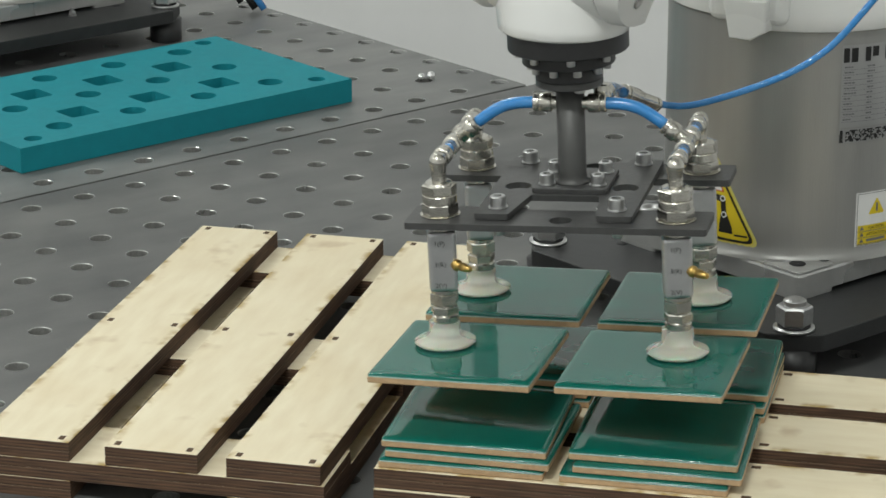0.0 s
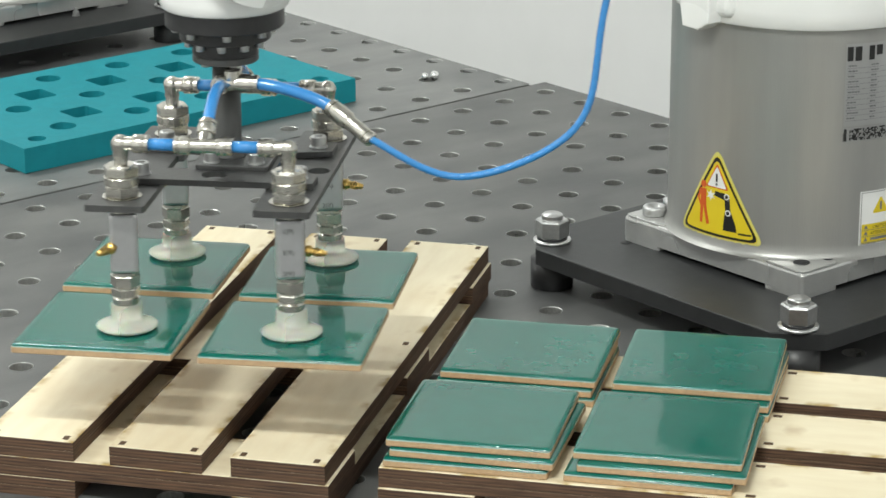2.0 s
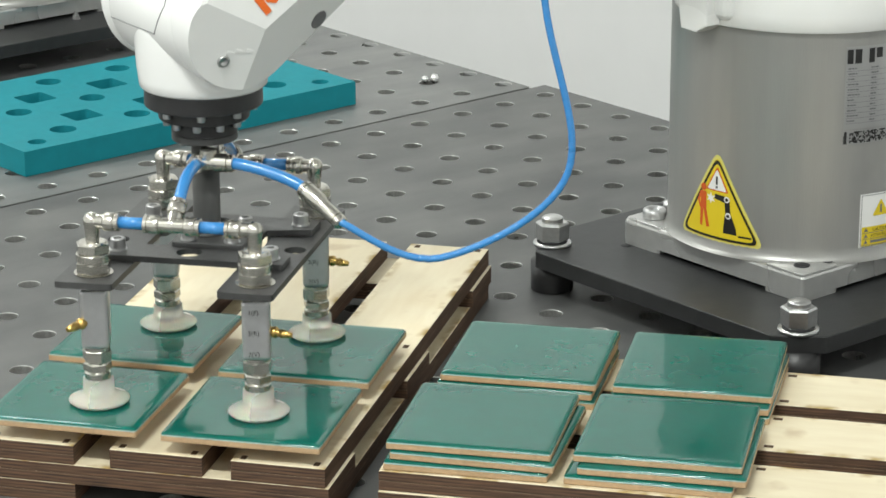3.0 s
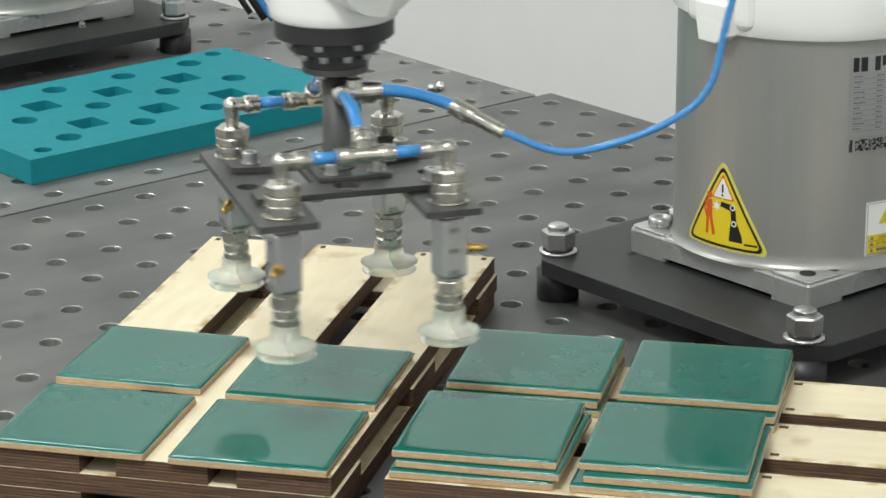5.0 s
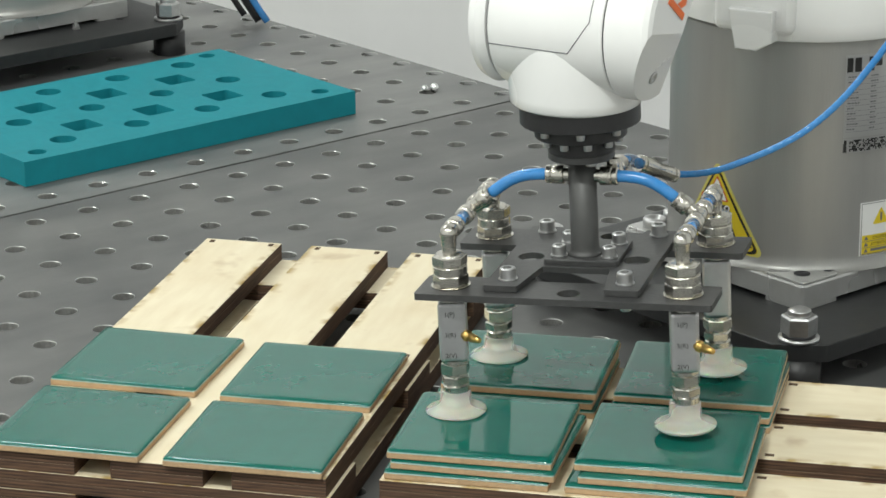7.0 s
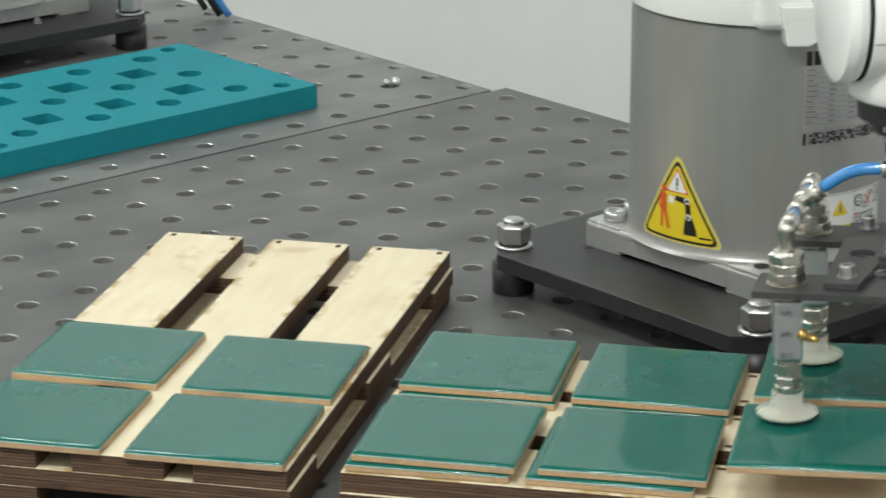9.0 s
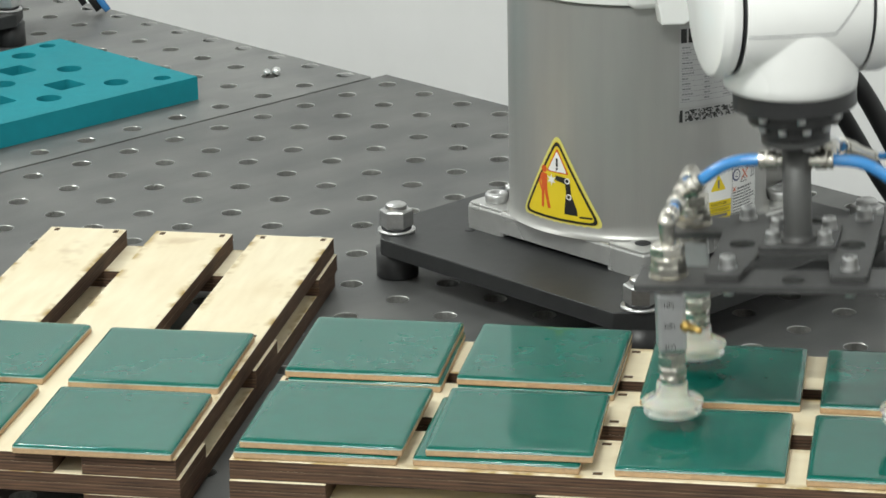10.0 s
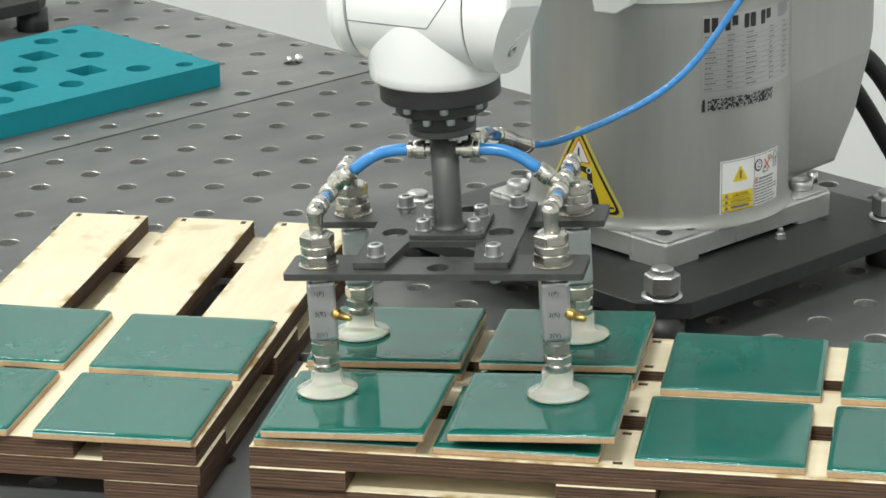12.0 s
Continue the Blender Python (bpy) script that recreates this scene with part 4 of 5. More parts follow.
    def on_cut(x, z, no, turn=0.0):
        """A pose on one of the cheek's facets, its z out of the facet."""
        y = tip.y - (no.x * (x - tip.x) + no.z * (z - tip.z)) / no.y
        out = no.normalized()
        return Matrix.Translation((x, y, z)) @ out.to_track_quat("Z", "Y").to_matrix().to_4x4() @ Matrix.Rotation(radians(turn), 4, "Z")

    b = bmesh.new()
    lathe(b, [(0.0040, 0.0001), (0.0040, 0.0008), (0.0034, 0.0012), (0.0020, 0.0012), (0.0018, 0.0004), (0, 0.0004)], 20)
    part("cover_screw", b, ZINC, fore, "", on_cut(0.3388, -0.0066, end_cut))
    # slightly raised disc, dark to stand for the shade of a recess
    b = bmesh.new()
    lathe(b, [(0.0062, 0.0001), (0.0060, 0.0004), (0.0054, 0.0003), (0.0, 0.0002)], 24)
    part("screw_recess", b, GREYINK_SHADE, fore, "dark disc painting the shade of a round recess", on_cut(0.2745, -0.0378, low_cut))
    for k, (x, z) in enumerate(((0.3335, -0.0045), (0.3285, -0.0080), (0.3240, -0.0118))):
        b = bmesh.new()
        block(b, -0.0014, 0.0014, -0.0024 + 0.0008 * (k % 2), 0.0024, -0.0003, 0.00025, 0.0002, 2)
        part("embossed_mark", b, WHITE, fore, "", on_cut(x, z, end_cut, 35))
    b = bmesh.new()
    outline(b, [(0.2998, 0.0000), (0.3043, 0.0004), (0.3046, 0.0250), (0.3001, 0.0250)], 0.0663, 0.0667, 0, upright)
    outline(b, [(0.2990, 0.0120), (0.2890, 0.0020), (0.2950, 0.0015), (0.2990, 0.0060)][::-1], 0.0663, 0.0667, 0, upright)
    bmesh.ops.recalc_face_normals(b, faces=b.faces)
    part("orange_mark", b, ORANGE, fore, "orange brand mark")
    b = bmesh.new()
    side_disc(b, 0.0425, -0.0378, 0.0364, None, 0.0014, 56)
    lathe(b, [(0.0375, -0.0510), (0.0390, -0.0495), (0.0396, -0.0440), (0.0404, -0.0360), (0.0409, -0.0260), (0.0411, -0.0150), (0.0411, 0.0), (0.020, 0.012)], 72)
    for v in b.verts:
        if v.co.z > -0.0432:
            v.co.y = max(-0.0374, min(0.0362, v.co.y))
    wrist = part("wrist", b, WHITE, robot, "white wrist housing")
    line = []
    for y, a in ((-0.0370, -14), (-0.018, -14.5), (0.004, -15), (0.014, -15), (0.021, -2), (0.028, 12), (0.0285, 30), (0.0285, 60)):
        line.append((0.0426 * math.cos(radians(a)), y, 0.0426 * math.sin(radians(a))))
    dense = []
    for p, q in zip(line, line[1:]):
        for k in range(6):
            v = Vector(p).lerp(Vector(q), k / 6)
            r = math.hypot(v.x, v.z)
            dense.append((v.x / r * 0.0425, v.y, v.z / r * 0.0425))
    b = bmesh.new()
    tube(b, dense, 0.00035, 6)
    part("cover_seam", b, GREYINK_SHADE, wrist, "fine seam of the wrist cover")
    b = bmesh.new()
    side_disc(b, 0.0405, -0.0386, -0.0376, None, 0.0003, 56)
    part("joint_gap", b, SEAM_SHADE, wrist, "dark joint gap")
    b = bmesh.new()
    side_disc(b, 0.0418, 0.0361, 0.0386, None, 0.0003, 56)
    part("joint_gap", b, SEAM_SHADE, wrist, "dark joint gap")
    return shoulder, upper, fore, wrist


SHOULDER, UPPER_ARM, FOREARM, WRIST = build_arm()

# ---- vacuum gripper ----
CU, CV = 0.0704, 0.0502
SU = 0.0002
gripper = thing("vacuum_gripper", "four-cup vacuum gripper of dark plates and nickel fittings", "gripper")


def socket_bolt(x, y, z, parent, r=0.0048, h=0.0072):
    b = bmesh.new()
    lathe(b, [(r * 1.2, 0), (r * 1.2, 0.0007), (r, 0.0008), (r, h - 0.0006), (r - 0.0006, h), (r * 0.55, h), (r * 0.5, h - 0.0025), (0, h - 0.0025)], 18)
    return sharp(part("socket_bolt", b, ZINC, parent, "", pose(x, y, z)))


def worn(ob):
    """Breaks the sharp edges of a plate."""
    m = ob.modifiers.new("edge", "BEVEL")
    m.width, m.segments, m.limit_method, m.angle_limit = 0.0006, 2, "ANGLE", radians(40)
    return ob


def cup_column(u, v, face, nozzle):
    """One suction column; face: degrees that its printed side is turned by."""
    g = -0.0005 if u > 0 else -0.0020
    part("suction_cup", lathe(bmesh.new(), [(0.0150, 0.0010), (0.0180, 0.0010), (0.0186, 0.0014), (0.0185, 0.0019), (0.0162, 0.0029), (0.0126, 0.0042), (0.0104, 0.0057), (0.0096, 0.0075), (0.0093, 0.0158 + g), (0.0083, 0.0162 + g)], 40), SILICONE, gripper, "milky silicone suction cup", pose(u, v, 0))
    b = bmesh.new()
    lathe(b, [(0.0080, 0.0130), (0.0084, 0.0146)], 24)
    lathe(b, [(0.0076, 0.0146), (0.0080, 0.0150), (0.0080, 0.0196), (0.0074, 0.0201), (0.0070, 0.0206)], 28)
    hexagon(b, 0.0087, 0.0206, 0.0262, pose(0, 0, 0, 0, 0, face + 40))
    lathe(b, [(0.0072, 0.0262), (0.0072, 0.0270)], 24)
    hexagon(b, 0.0090, 0.0270, 0.0345, pose(0, 0, 0, 0, 0, face + 20))
    lathe(b, [(0.0080, 0.0345), (0.0080, 0.0365)], 24)
    sharp(part("hex_adapter", b, NICKEL, gripper, "nickel hex adapter", pose(u, v, 0)), 30)
    b = bmesh.new()
    block(b, -0.0085, 0.0085, -0.0085, 0.0085, 0.0365, 0.0736, 0.0022, 2, pose(0, 0, 0, 0, 0, face))
    ej = part("ejector_body", b, ALU, gripper, "matt aluminium vacuum ejector with printed port marks", pose(u, v, 0))
    for word, z in (("1(P)", 0.0655), ("3(R)", 0.0525), ("2(V)", 0.0395)):
        data = bpy.data.curves.new("port_mark", "FONT")
        data.body, data.size, data.align_x = word, 0.0040, "CENTER"
        o = new("port_mark", data)
        o.data.materials.append(INK)
        o.matrix_basis = pose(0, 0, 0, 0, 0, face) @ pose(-0.0015, -0.0088, z, 90, 0, 0)
        o.parent = ej
    b = bmesh.new()
    lathe(b, [(0.0030, 0.0080), (0.0030, 0.0104), (0.0035, 0.0106), (0.0035, 0.0128), (0.0024, 0.0131), (0.0024, 0.0158), (0.0029, 0.0160), (0.0016, 0.0224), (0.0010, 0.0226)], 16, pose(0, 0, 0.0540, 0, 0, nozzle) @ Matrix.Rotation(radians(95), 4, "Y"))
    part("brass_nozzle", b, BRASS, ej, "brass hose nozzle")
    b = bmesh.new()
    lathe(b, [(0.0075, 0.0736), (0.0075, 0.0782)], 20)
    lathe(b, [(0.0116, 0.0824), (0.0119, 0.0827), (0.0119, 0.0832), (0.0060, 0.0834)], 32)
    hexagon(b, 0.0108, 0.0834, 0.0899, pose(0, 0, 0, 0, 0, 10), chamfer=0.0005)
    lathe(b, [(0.0096, 0.0899), (0.0096, 0.0903), (0.0101, 0.0905), (0.0103, 0.0908), (0.0103, 0.0949), (0.0101, 0.0952), (0.0096, 0.0953), (0.0096, 0.0956)], 32)
    hexagon(b, 0.0106, 0.0956, 0.1014, pose(0, 0, 0, 0, 0, 25), chamfer=0.0005)
    lathe(b, [(0.0088, 0.1012), (0.0080, 0.1026), (0.0060, 0.1030), (0.0042, 0.1032)], 28)
    sharp(part("bulkhead_nut", b, NICKEL, gripper, "stacked nickel bulkhead nuts", pose(u, v, 0)), 30)


SOCKET = [(0.0044, 0.0), (0.0044, 0.0075), (0.0054, 0.0080), (0.0057, 0.0086), (0.0057, 0.0136), (0.0054, 0.0142), (0.0048, 0.0144), (0.0048, 0.0150), (0.0055, 0.0153), (0.0055, 0.0172), (0.0050, 0.0176), (0.0038, 0.0177)]


def side_line(s):
    """The two elbows, short tubes and the tee on one side (s: -1 or 1)."""
    u = s * CU
    zt = 0.1150
    for v in (-CV, CV):
        k = -1 if v > 0 else 1
        b = bmesh.new()
        lathe(b, [(0.0042, 0.1030), (0.0042, 0.1066), (0.0046, 0.1070), (0.0046, 0.1110), (0.0050, 0.1120), (0.0050, 0.1150)], 22)
        lathe(b, [(0.0054 * math.cos(a), 0.0054 * math.sin(a)) for a in np.linspace(-math.pi / 2, math.pi / 2, 13)], 24, pose(0, 0, zt))
        lathe(b, SOCKET, 22, pose(0, 0, zt) @ Matrix.Rotation(radians(-90 * k), 4, "X"))
        sharp(part("elbow_fitting", b, NICKEL, gripper, "nickel push-in elbow", pose(u, v, 0)), 40)
        b = bmesh.new()
        tube(b, [(u, v + k * 0.0170, zt), (u, v + k * 0.0335, zt)], 0.0037)
        part("short_tube", b, BLUE, gripper, "short blue tube")
    b = bmesh.new()
    for k in (-1, 1):
        lathe(b, SOCKET, 22, Matrix.Rotation(radians(-90 * k), 4, "X"))
    lathe(b, SOCKET, 22, Matrix.Rotation(radians(-s * 52), 4, "Y"))
    lathe(b, [(0.0047 * math.cos(a), 0.0047 * math.sin(a)) for a in np.linspace(-math.pi / 2, math.pi / 2, 9)], 20)
    sharp(part("tee_fitting", b, NICKEL, gripper, "nickel push-in tee", pose(u, 0, zt)), 40)
    out = Vector((-s * math.sin(radians(52)), 0, math.cos(radians(52))))
    p0 = Vector((u, 0, zt)) + 0.0170 * out
    p3 = Vector((SU + s * 0.0150, 0, 0.1385))
    b = bmesh.new()
    tube(b, curve(p0, p0 + 0.020 * out, p3 + Vector((s * 0.022, 0, 0.000)), p3, 16), 0.0037)
    part("air_tube", b, BLUE, gripper, "blue air tube")
    b = bmesh.new()
    lathe(b, [(0.0042, 0.0), (0.0042, 0.0030), (0.0056, 0.0034), (0.0058, 0.0040), (0.0058, 0.0100), (0.0054, 0.0106), (0.0048, 0.0108), (0.0048, 0.0114), (0.0056, 0.0117), (0.0056, 0.0138), (0.0050, 0.0144)], 22, Matrix.Rotation(radians(90 * s), 4, "Y"))
    sharp(part("push_fitting", b, NICKEL, gripper, "nickel push-in fitting", pose(SU + s * 0.0078, 0, 0.1385)), 40)


def build_gripper():
    for u, v, face, nozzle in ((-CU, -CV, 14, -30), (CU, -CV, 14, -30), (-CU, CV, 104, 84), (CU, CV, 104, 84)):
        cup_column(u, v, face, nozzle)
    for v in (-CV, CV):
        b = bmesh.new()
        k = 1 if v < 0 else -1
        lo, hi = (v - 0.0185, v + 0.0175) if v < 0 else (v + 0.0155, v - 0.0185)
        edge = round_poly([(-0.0885, lo), (0.0905, lo), (0.0905, hi), (0.0250, hi), (0.0250, hi - k * 0.0040), (-0.0210, hi - k * 0.0040), (-0.0210, hi), (-0.0885, hi)], 0.0026)
        pierced(b, edge, [(SU + 0.003, v - k * 0.0065, 0.0068)], 0.0783, 0.0824)
        worn(part("cross_plate", b, GUNMETAL, gripper, "dark cross plate with a hole and a notch"))
    # the carrier plate, an H with a hole on each side of its bridge
    b = bmesh.new()
    h = [(-0.0480, -0.060), (-0.0275, -0.060), (-0.0215, -0.020), (0.0200, -0.020), (0.0250, -0.060), (0.0460, -0.060), (0.0460, 0.060), (0.0260, 0.060), (0.0190, 0.032), (-0.0200, 0.032), (-0.0270, 0.060), (-0.0480, 0.060)]
    pierced(b, round_poly(h, 0.0020), [(-0.0330, -0.002, 0.0080), (0.0325, -0.002, 0.0080)], 0.0827, 0.0865)
    worn(part("carrier_plate", b, GUNMETAL, gripper, "dark H-shaped carrier plate"))
    for u in (-0.0360, 0.0350):
        for v in (-0.0465, 0.0500):
            socket_bolt(u, v, 0.0866, gripper)
            b = bmesh.new()
            lathe(b, [(0.0030, 0.0698), (0.0034, 0.0703), (0.0034, 0.0783)], 14)
            part("bolt_shank", b, ZINC, gripper, "", pose(u, v, 0))
    b = bmesh.new()
    outline(b, rounded(SU - 0.0225, SU + 0.0235, -0.0165, 0.0290, 0.003), 0.0867, 0.0897, 0.0006)
    part("shaft_flange", b, GUNMETAL, gripper, "dark shaft flange")
    for u in (-0.0155, 0.0155):
        for v in (-0.0070, 0.0205):
            socket_bolt(SU + u + 0.001, v, 0.0898, gripper, 0.0043, 0.0066)
    b = bmesh.new()
    lathe(b, [(0.0115, 0.0898), (0.0095, 0.0908), (0.0088, 0.0925), (0.0085, 0.0950), (0.0085, 0.1505)], 32)
    part("shaft", b, SHAFT, gripper, "dark grey round shaft", pose(SU, 0, 0))
    b = bmesh.new()
    lathe(b, [(0.0000, 0.1500), (0.0196, 0.1500), (0.0202, 0.1506), (0.0202, 0.1542), (0.0196, 0.1546)], 40)
    sharp(part("shaft_collar", b, GUNMETAL, gripper, "dark grey shaft collar", pose(SU, 0, 0)), 25)
    b = bmesh.new()
    lathe(b, [(0.0190, 0.1547), (0.0202, 0.1549), (0.0202, 0.1655), (0.0180, 0.1660)], 40)
    lathe(b, [(0.0200, 0.1637), (0.0272, 0.1637), (0.0278, 0.1643), (0.0278, 0.1730), (0.0260, 0.1738)], 40)
    sharp(part("flange_adapter", b, BLACK, gripper, "black bolted flange adapter", pose(SU, 0, 0)), 25)
    for k in range(4):
        a = math.pi * (k + 0.42) / 2
        b = bmesh.new()
        lathe(b, [(0, -0.0026), (0.0030, -0.0026), (0.0034, -0.0020), (0.0034, 0.0)], 14)
        part("clamp_screw", b, ZINC, gripper, "", pose(SU + 0.0132 * math.cos(a), 0.0132 * math.sin(a), 0.1499))
    b = bmesh.new()
    lathe(b, [(0.0270, 0.1722), (0.0355, 0.1722), (0.0362, 0.1730), (0.0362, 0.1870), (0.0350, 0.1876)], 48)
    sharp(part("flange_ring", b, BLACK, gripper, "black flange ring", pose(SU, 0, 0)), 25)
    # screw heads that hang under the two rings
    head = [(0, -0.0036), (0.0012, -0.0036), (0.0014, -0.0042), (0.0023, -0.0042), (0.0026, -0.0038), (0.0026, 0.0)]
    for r, z, n, shift in ((0.0298, 0.1721, 8, 0.30), (0.0226, 0.1636, 10, 0.15)):
        for k in range(n):
            a = 2 * math.pi * (k + shift) / n
            b = bmesh.new()
            lathe(b, head, 14)
            sharp(part("flange_screw", b, ZINC, gripper, "", pose(SU + r * math.cos(a), r * math.sin(a), z)), 40)
    for s in (-1, 1):
        side_line(s)
    # feed: manifold elbow, thick tube, reducer
    b = bmesh.new()
    lathe(b, [(0.0050, 0), (0.0050, 0.003), (0.0058, 0.0034), (0.0058, 0.0110), (0.0048, 0.0113), (0.0048, 0.0119), (0.0055, 0.0122), (0.0055, 0.0145), (0.0048, 0.0150)], 22, pose(SU + 0.018, 0.0085, 0.1400) @ Matrix.Rotation(radians(-90), 4, "X"))
    lathe(b, [(0.0055 * math.cos(a), 0.0055 * math.sin(a)) for a in np.linspace(-math.pi / 2, math.pi / 2, 11)], 20, pose(SU + 0.018, 0.0075, 0.1400))
    lathe(b, [(0.0050, 0.0), (0.0050, 0.0060), (0.0042, 0.0066)], 20, pose(SU + 0.018, 0.0075, 0.1420))
    sharp(part("manifold_fitting", b, NICKEL, gripper, "nickel manifold fitting"), 40)
    b = bmesh.new()
    end, way = Vector((0.037, 0.095, 0.112)), Vector((0.45, 0.72, -0.40)).normalized()
    red0 = end - 0.034 * way
    tube(b, curve((SU + 0.018, 0.0225, 0.1400), (SU + 0.020, 0.036, 0.1400), red0 - 0.012 * way, red0, 12), 0.0037)
    part("feed_tube", b, BLUE, gripper, "thick blue feed tube")
    b = bmesh.new()
    m = Matrix.Translation(red0) @ way.to_track_quat("Z", "Y").to_matrix().to_4x4()
    lathe(b, [(0.0040, -0.0025), (0.0055, -0.0022), (0.0055, 0.0), (0.0048, 0.0003), (0.0048, 0.0010), (0.0057, 0.0013), (0.0057, 0.0125), (0.0050, 0.0140), (0.0046, 0.0150), (0.0046, 0.0290), (0.0040, 0.0293), (0.0040, 0.0300), (0.0047, 0.0303), (0.0047, 0.0330), (0.0036, 0.0340)], 22, m)
    sharp(part("reducer", b, NICKEL, gripper, "nickel tube reducer"), 40)


build_gripper()

# the plates lean a little more than the cups under them
LEAN = Matrix.Translation((-CU, 0, 0.0750)) @ Matrix.Rotation(radians(-0.6), 4, "Y") @ Matrix.Translation((CU, 0, -0.077))
for o in gripper.children:
    if not o.name.startswith("suction_cup"):
        o.matrix_basis = LEAN @ o.matrix_basis


def cup_lips():
    """The soft lower lips of the cups, which spring down when nothing is held."""
    b = lathe(bmesh.new(), [(0.0110, 0.0048), (0.0150, 0.0030), (0.0162, 0.0020), (0.0167, 0.0010), (0.0176, 0.0003), (0.0173, 0.0000), (0.0158, 0.0008)], 40)
    first = part("cup_lip", b, SILICONE, gripper, "thin silicone lip", pose(-CU, -CV, 0))
    return [first] + [twin(first, pose(u, v, 0)) for u, v in ((CU, -CV), (-CU, CV), (CU, CV))]


LIPS = cup_lips()

# ---- hanging air hose, in short rigid links ----
HOSE_N, HOSE_D = 60, 0.0064
hose = thing("air_hose", "thin blue air hose hanging from the gripper", "hose")


def hose_links():
    b = bmesh.new()
    lathe(b, [(0, -0.0026), (0.0014, -0.0022), (0.0022, -0.0008), (0.0022, HOSE_D + 0.0008), (0.0014, HOSE_D + 0.0022), (0, HOSE_D + 0.0026)], 14)
    first = part("hose_link", b, BLUE, hose)
    return [first] + [twin(first, Matrix()) for _ in range(HOSE_N - 1)]


HOSE = hose_links()


# ---- what moves ----
TOOL = [  # seconds, x, y, z of the cups' plane, turn in degrees
    (0.0, -0.0258, -0.6702, 0.0947, 0.2), (0.5, -0.0327, -0.6380, 0.0928, -8.3), (0.8, -0.0524, -0.6000, 0.0937, -22.8), (1.0, -0.0655, -0.5782, 0.0946, -32.8),
    (1.5, -0.1219, -0.5304, 0.0998, -63.3), (2.0, -0.1675, -0.5042, 0.1007, -83.7), (2.5, -0.1839, -0.5015, 0.0956, -88.5),
    (3.0, -0.1795, -0.4965, 0.0538, -88.5), (3.2, -0.1800, -0.4980, 0.0495, -88.5), (3.4, -0.1800, -0.4980, 0.0447, -88.5),
    (3.8, -0.1800, -0.4980, 0.0447, -88.5), (4.1, -0.1800, -0.4990, 0.0660, -88.3), (4.45, -0.1730, -0.5070, 0.0980, -84.0),
    (4.8, -0.1446, -0.5333, 0.1041, -70.1), (5.0, -0.1256, -0.5536, 0.1033, -60.5), (5.5, -0.0626, -0.5986, 0.0955, -30.4),
    (6.0, -0.0299, -0.6529, 0.0922, -8.6), (6.5, -0.0256, -0.6770, 0.0872, -2.6), (7.0, -0.0250, -0.6770, 0.0578, -2.6),
    (7.2, -0.0268, -0.6794, 0.0605, -2.4), (7.5, -0.0230, -0.6830, 0.0850, -2.4), (7.8, -0.0040, -0.7090, 0.0980, -2.6),
    (8.2, 0.0580, -0.7930, 0.1020, -3.0), (8.5, 0.0980, -0.8480, 0.0980, -3.0), (8.8, 0.1070, -0.8590, 0.0838, -3.0),
    (9.0, 0.1080, -0.8570, 0.0704, -3.0), (9.3, 0.1120, -0.8550, 0.0486, -3.0), (9.5, 0.1135, -0.8545, 0.0468, -3.0),
    (9.8, 0.1135, -0.8545, 0.0468, -3.0), (10.0, 0.1080, -0.8590, 0.0600, -3.0), (10.2, 0.1088, -0.8572, 0.0900, -2.8),
    (10.5, 0.0694, -0.8035, 0.0938, -2.4), (11.0, -0.0219, -0.6873, 0.0840, 0.4), (11.3, -0.0276, -0.6800, 0.0590, 0.6),
    (11.5, -0.0276, -0.6792, 0.0503, 0.6), (11.7, -0.0276, -0.6792, 0.0502, 0.6), (12.0, -0.0314, -0.6847, 0.0545, 0.5)]

HOSE_ROWS = [  # seconds, then along and up from the reducer: hanging point, rising point, point at the top
    (0.0, 0.029, 0.001, 0.090, 0.025, 0.130, 0.065), (1.0, 0.035, -0.005, 0.101, 0.016, 0.136, 0.063),
    (1.5, 0.047, -0.015, 0.118, 0.013, 0.138, 0.070), (2.0, 0.054, -0.023, 0.121, 0.008, 0.137, 0.081),
    (2.5, 0.056, -0.024, 0.126, 0.014, 0.136, 0.091), (3.0, 0.059, -0.022, 0.134, 0.030, 0.120, 0.136),
    (4.8, 0.049, -0.016, 0.119, 0.015, 0.134, 0.082), (5.5, 0.039, -0.002, 0.108, 0.027, 0.137, 0.073),
    (6.5, 0.030, 0.001, 0.095, 0.035, 0.132, 0.076), (7.0, 0.033, 0.005, 0.085, 0.032, 0.129, 0.084),
    (10.5, 0.024, 0.006, 0.080, 0.034, 0.120, 0.075), (12.0, 0.028, 0.006, 0.088, 0.037, 0.130, 0.089)]


def tool_pose(row):
    t, x, y, z, turn = row
    lean = -2.1 * max(0.0, 1 - abs(turn) / 80)
    return pose(x, y, z, 0, lean, TURN - 90 + turn)


def level_pose(row):
    t, x, y, z, turn = row
    return pose(x, y, z, 0, 0, TURN - 90 + turn)


def at_time(t):
    """The tool's row at t, between its rows in a straight line."""
    for a, b in zip(TOOL, TOOL[1:]):
        if t <= b[0]:
            f = (t - a[0]) / (b[0] - a[0])
            return tuple(p + (q - p) * f for p, q in zip(a, b))
    return TOOL[-1]


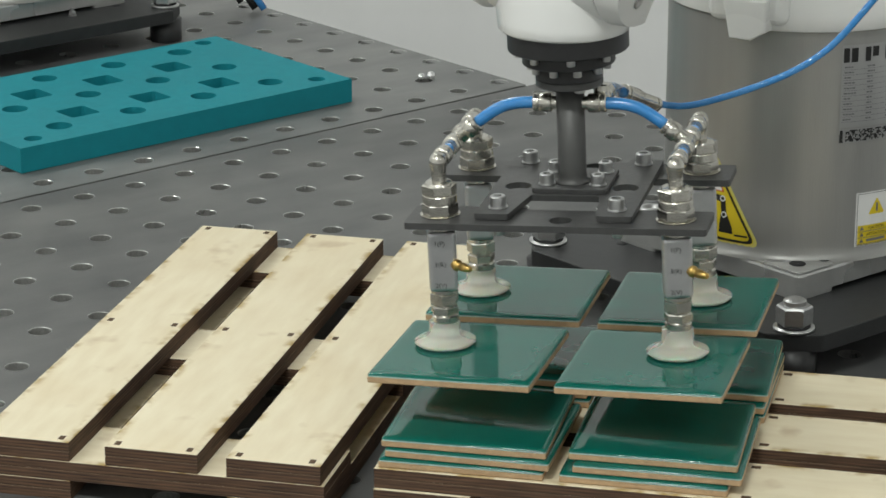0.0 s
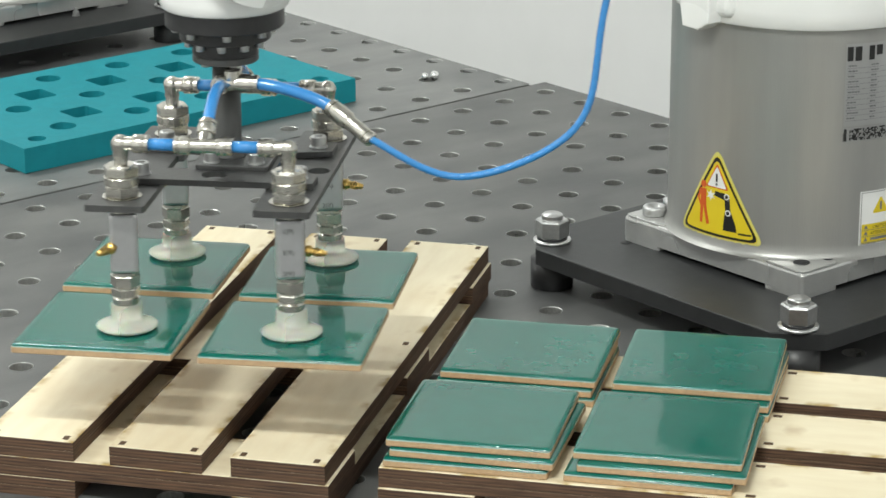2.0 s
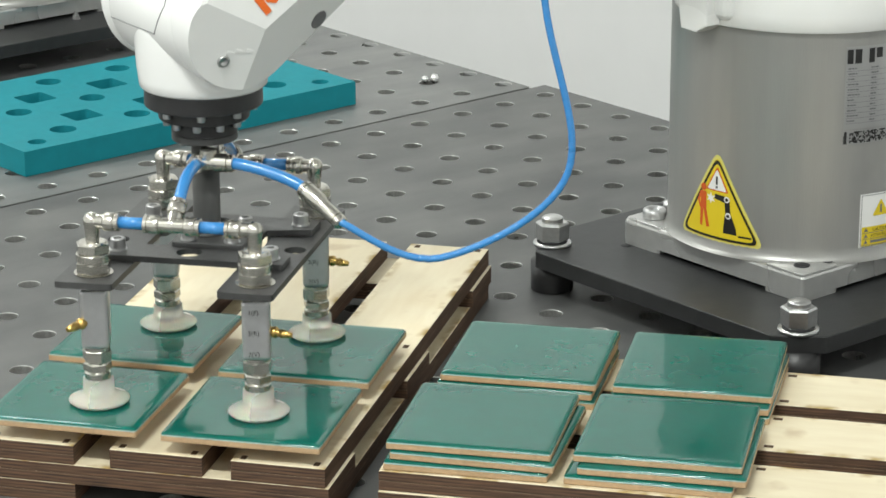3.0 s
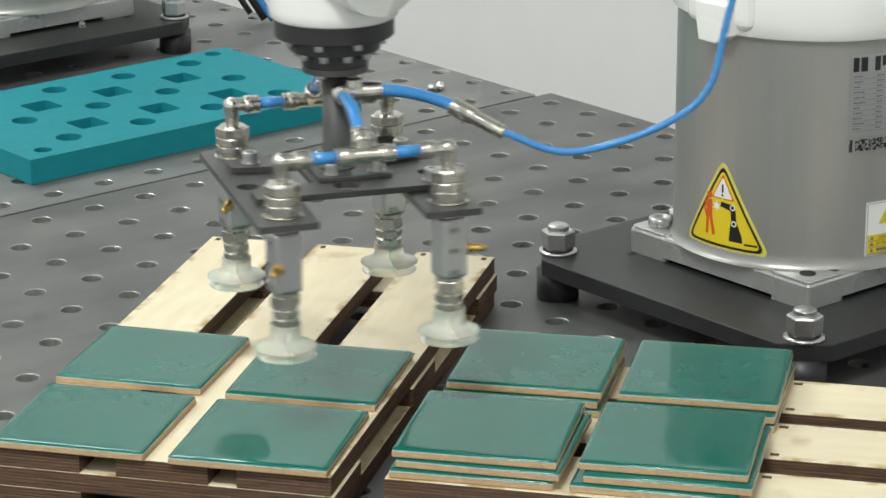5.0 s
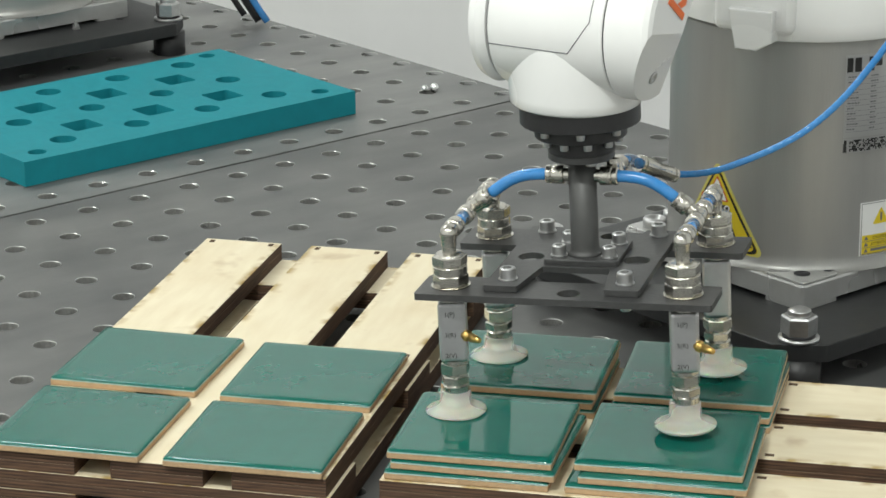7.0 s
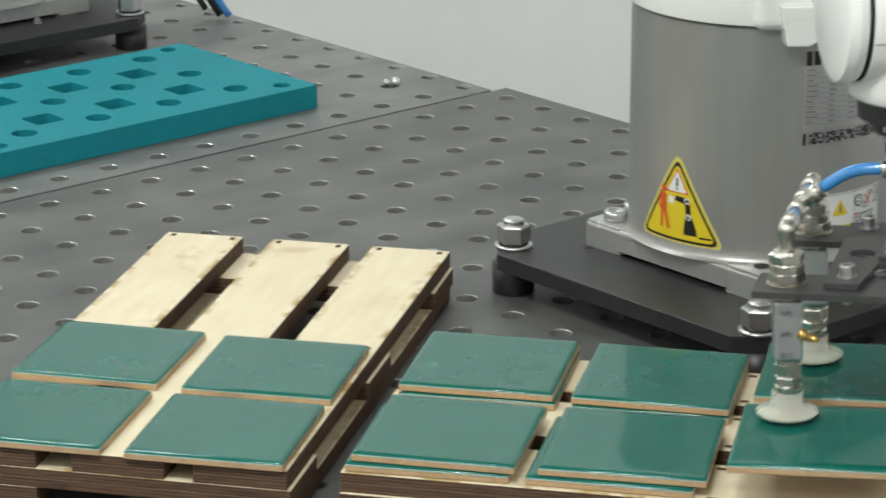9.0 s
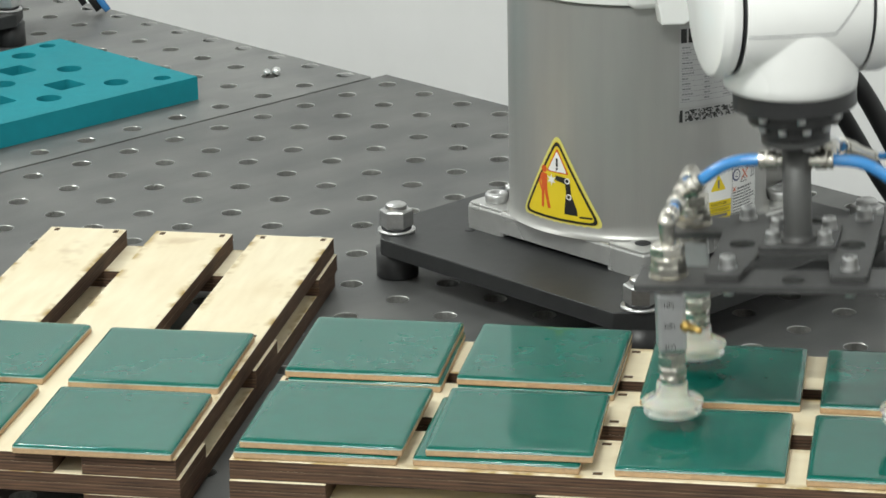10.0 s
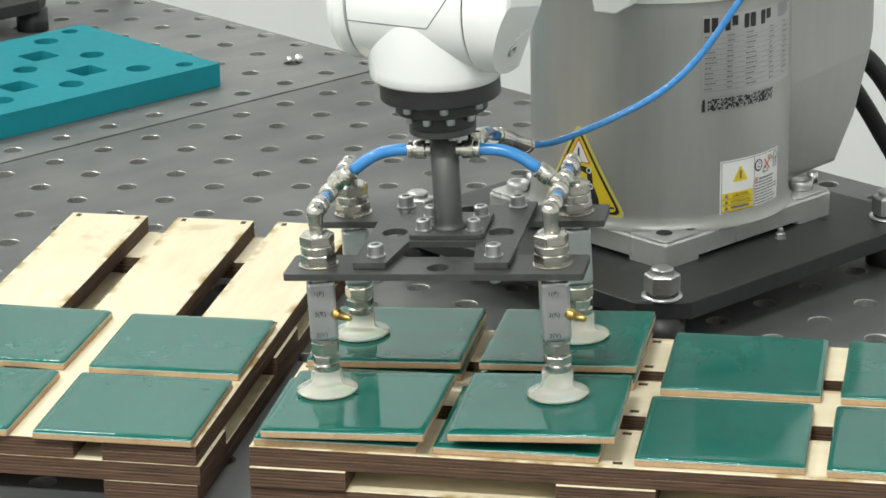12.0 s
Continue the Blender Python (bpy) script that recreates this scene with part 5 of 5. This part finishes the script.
def arm_poses(row):
    """Shoulder, upper arm, forearm and wrist over the tool, in the arm's own space."""
    s = tool_pose(row) @ Vector((SU - 0.0018, 0, 0.2335))
    d = Vector((s.x - AX, s.y - AY, 0))
    turn, reach, rise = math.atan2(d.y, d.x), d.length, s.z - A2_Z
    span = math.hypot(reach, rise)
    up = math.atan2(rise, reach) + math.acos((UPPER ** 2 + span ** 2 - FORE ** 2) / (2 * UPPER * span))
    elbow = Vector((UPPER * math.cos(up), 0, UPPER * math.sin(up)))
    fall = math.atan2(elbow.z - rise, reach - elbow.x)
    z = Matrix.Rotation(turn, 4, "Z")
    return (z, z @ Matrix.Translation((0, 0, A2_Z)) @ Matrix.Rotation(math.pi / 2 - up, 4, "Y"),
            z @ Matrix.Translation((elbow.x, 0, A2_Z + elbow.z)) @ Matrix.Rotation(fall, 4, "Y"),
            z @ Matrix.Translation((reach, 0, s.z)))


def hose_shape(t):
    for a, b in zip(HOSE_ROWS, HOSE_ROWS[1:]):
        if t <= b[0]:
            f = (t - a[0]) / (b[0] - a[0])
            return [p + (q - p) * f for p, q in zip(a, b)][1:]
    return HOSE_ROWS[-1][1:]


def hose_poses(row):
    """Poses of the hose's links: down from the reducer, along, and up out of sight."""
    m = tool_pose(row)
    start, way = m @ Vector((0.037, 0.095, 0.112)), (m.to_3x3() @ Vector((0.45, 0.72, -0.40))).normalized()
    along = Vector((0.751, -0.66, 0))
    h = hose_shape(row[0])
    pts = [start - way * 0.03, start] + [start + along * h[i] + Vector((0, 0, h[i + 1])) for i in (0, 2, 4)]
    last = pts[-1] - pts[-2]
    pts += [pts[-1] + last.normalized() * 0.10 + Vector((0, 0, 0.03)), pts[-1] + last.normalized() * 0.22 + Vector((0, 0, 0.09))]
    dense = []
    for i in range(1, len(pts) - 2):
        p0, p1, p2, p3 = pts[i - 1:i + 3]
        for k in range(40):
            u = k / 40
            dense.append(0.5 * (2 * p1 + (p2 - p0) * u + (2 * p0 - 5 * p1 + 4 * p2 - p3) * u * u + (3 * p1 - p0 - 3 * p2 + p3) * u ** 3))
    out, i, cur = [dense[0]], 0, dense[0]
    while len(out) < HOSE_N + 1:
        while i < len(dense) - 1 and (dense[i] - cur).length < HOSE_D:
            i += 1
        step = (dense[i] - cur)
        if i >= len(dense) - 1:
            step = last
        cur = cur + step.normalized() * HOSE_D
        out.append(cur)
    side, made = Vector((0.66, 0.751, 0)), []
    for a, b in zip(out, out[1:]):
        z = (b - a).normalized()
        x = (side - z * side.dot(z)).normalized()
        y = z.cross(x)
        made.append(Matrix.Translation(a) @ Matrix((x, y, z)).transposed().to_4x4())
    return made


def motions():
    walk(gripper, [(r[0], tool_pose(r)) for r in TOOL])
    for ob in LIPS:
        u, v = ob.matrix_basis.translation.x, ob.matrix_basis.translation.y
        walk(ob, [(t, pose(u, v, z)) for t, z in ((0.0, 0.0), (3.8, 0.0), (3.95, -0.0042), (6.85, -0.0042), (7.0, 0.0), (9.8, 0.0), (9.95, -0.0042), (11.35, -0.0042), (11.5, 0.0), (12.0, 0.0))])
    for i, ob in enumerate((SHOULDER, UPPER_ARM, FOREARM, WRIST)):
        walk(ob, [(r[0], arm_poses(r)[i]) for r in TOOL])
    shapes = [(r[0], hose_poses(r)) for r in TOOL]
    for i, ob in enumerate(HOSE):
        walk(ob, [(t, s[i]) for t, s in shapes])
    # first layer: already lifted, carried with a quarter turn and set down on the first pallet
    laid = {(0, 0): (-0.3890, 0.2325), (0, 1): (-0.3928, 0.3460), (1, 0): (-0.5005, 0.2325), (1, 1): (-0.5020, 0.3455)}
    after = {(1, 1): (1, 0), (1, 0): (0, 0), (0, 0): (0, 1), (0, 1): (1, 1)}
    down = level_pose(at_time(3.5))
    for k, spot in after.items():
        p, q = laid[spot]
        rest = place(p, q, PALLET_H + 0.0002, (-91.4, -89.8, -90.6, -89.8)[spot[0] * 2 + spot[1]])
        rel = down.inverted() @ rest
        held = [(r[0], tool_pose(r) @ rel) for r in TOOL if r[0] < 3.3]
        walk(TILES[0, k[0], k[1]], held + [(3.4, rest), (3.8, rest), (12.0, rest)])
    # second layer: lifted at seven seconds and set down on the other half of its pallet
    up, down = level_pose(at_time(7.05)), level_pose(at_time(9.6))
    spots = {(0, 0): (-0.3772, 0.7060), (0, 1): (-0.3778, 0.8163), (1, 0): (-0.4895, 0.7035), (1, 1): (-0.4905, 0.8140)}
    for k, (p, q) in spots.items():
        begin = stacked((1, *k))
        rest = place(p, q, PALLET_H + 0.0002, (0.3, -0.5, 0.6, -0.2)[k[0] * 2 + k[1]])
        rise = [(r[0], tool_pose(r) @ (up.inverted() @ begin)) for r in TOOL if 7.1 < r[0] < 7.6]
        fall = [(r[0], tool_pose(r) @ (down.inverted() @ rest)) for r in TOOL if 8.1 < r[0] < 9.2]
        walk(TILES[1, k[0], k[1]], [(0.0, begin), (6.9, begin), (7.0, begin)] + rise + fall + [(9.3, rest), (9.6, rest), (12.0, rest)])
    # third layer: just lifting at the end
    up = level_pose(at_time(11.6))
    for k in spots:
        begin = stacked((2, *k))
        walk(TILES[2, k[0], k[1]], [(0.0, begin), (11.5, begin), (11.7, begin), (12.0, tool_pose(TOOL[-1]) @ (up.inverted() @ begin))])


motions()
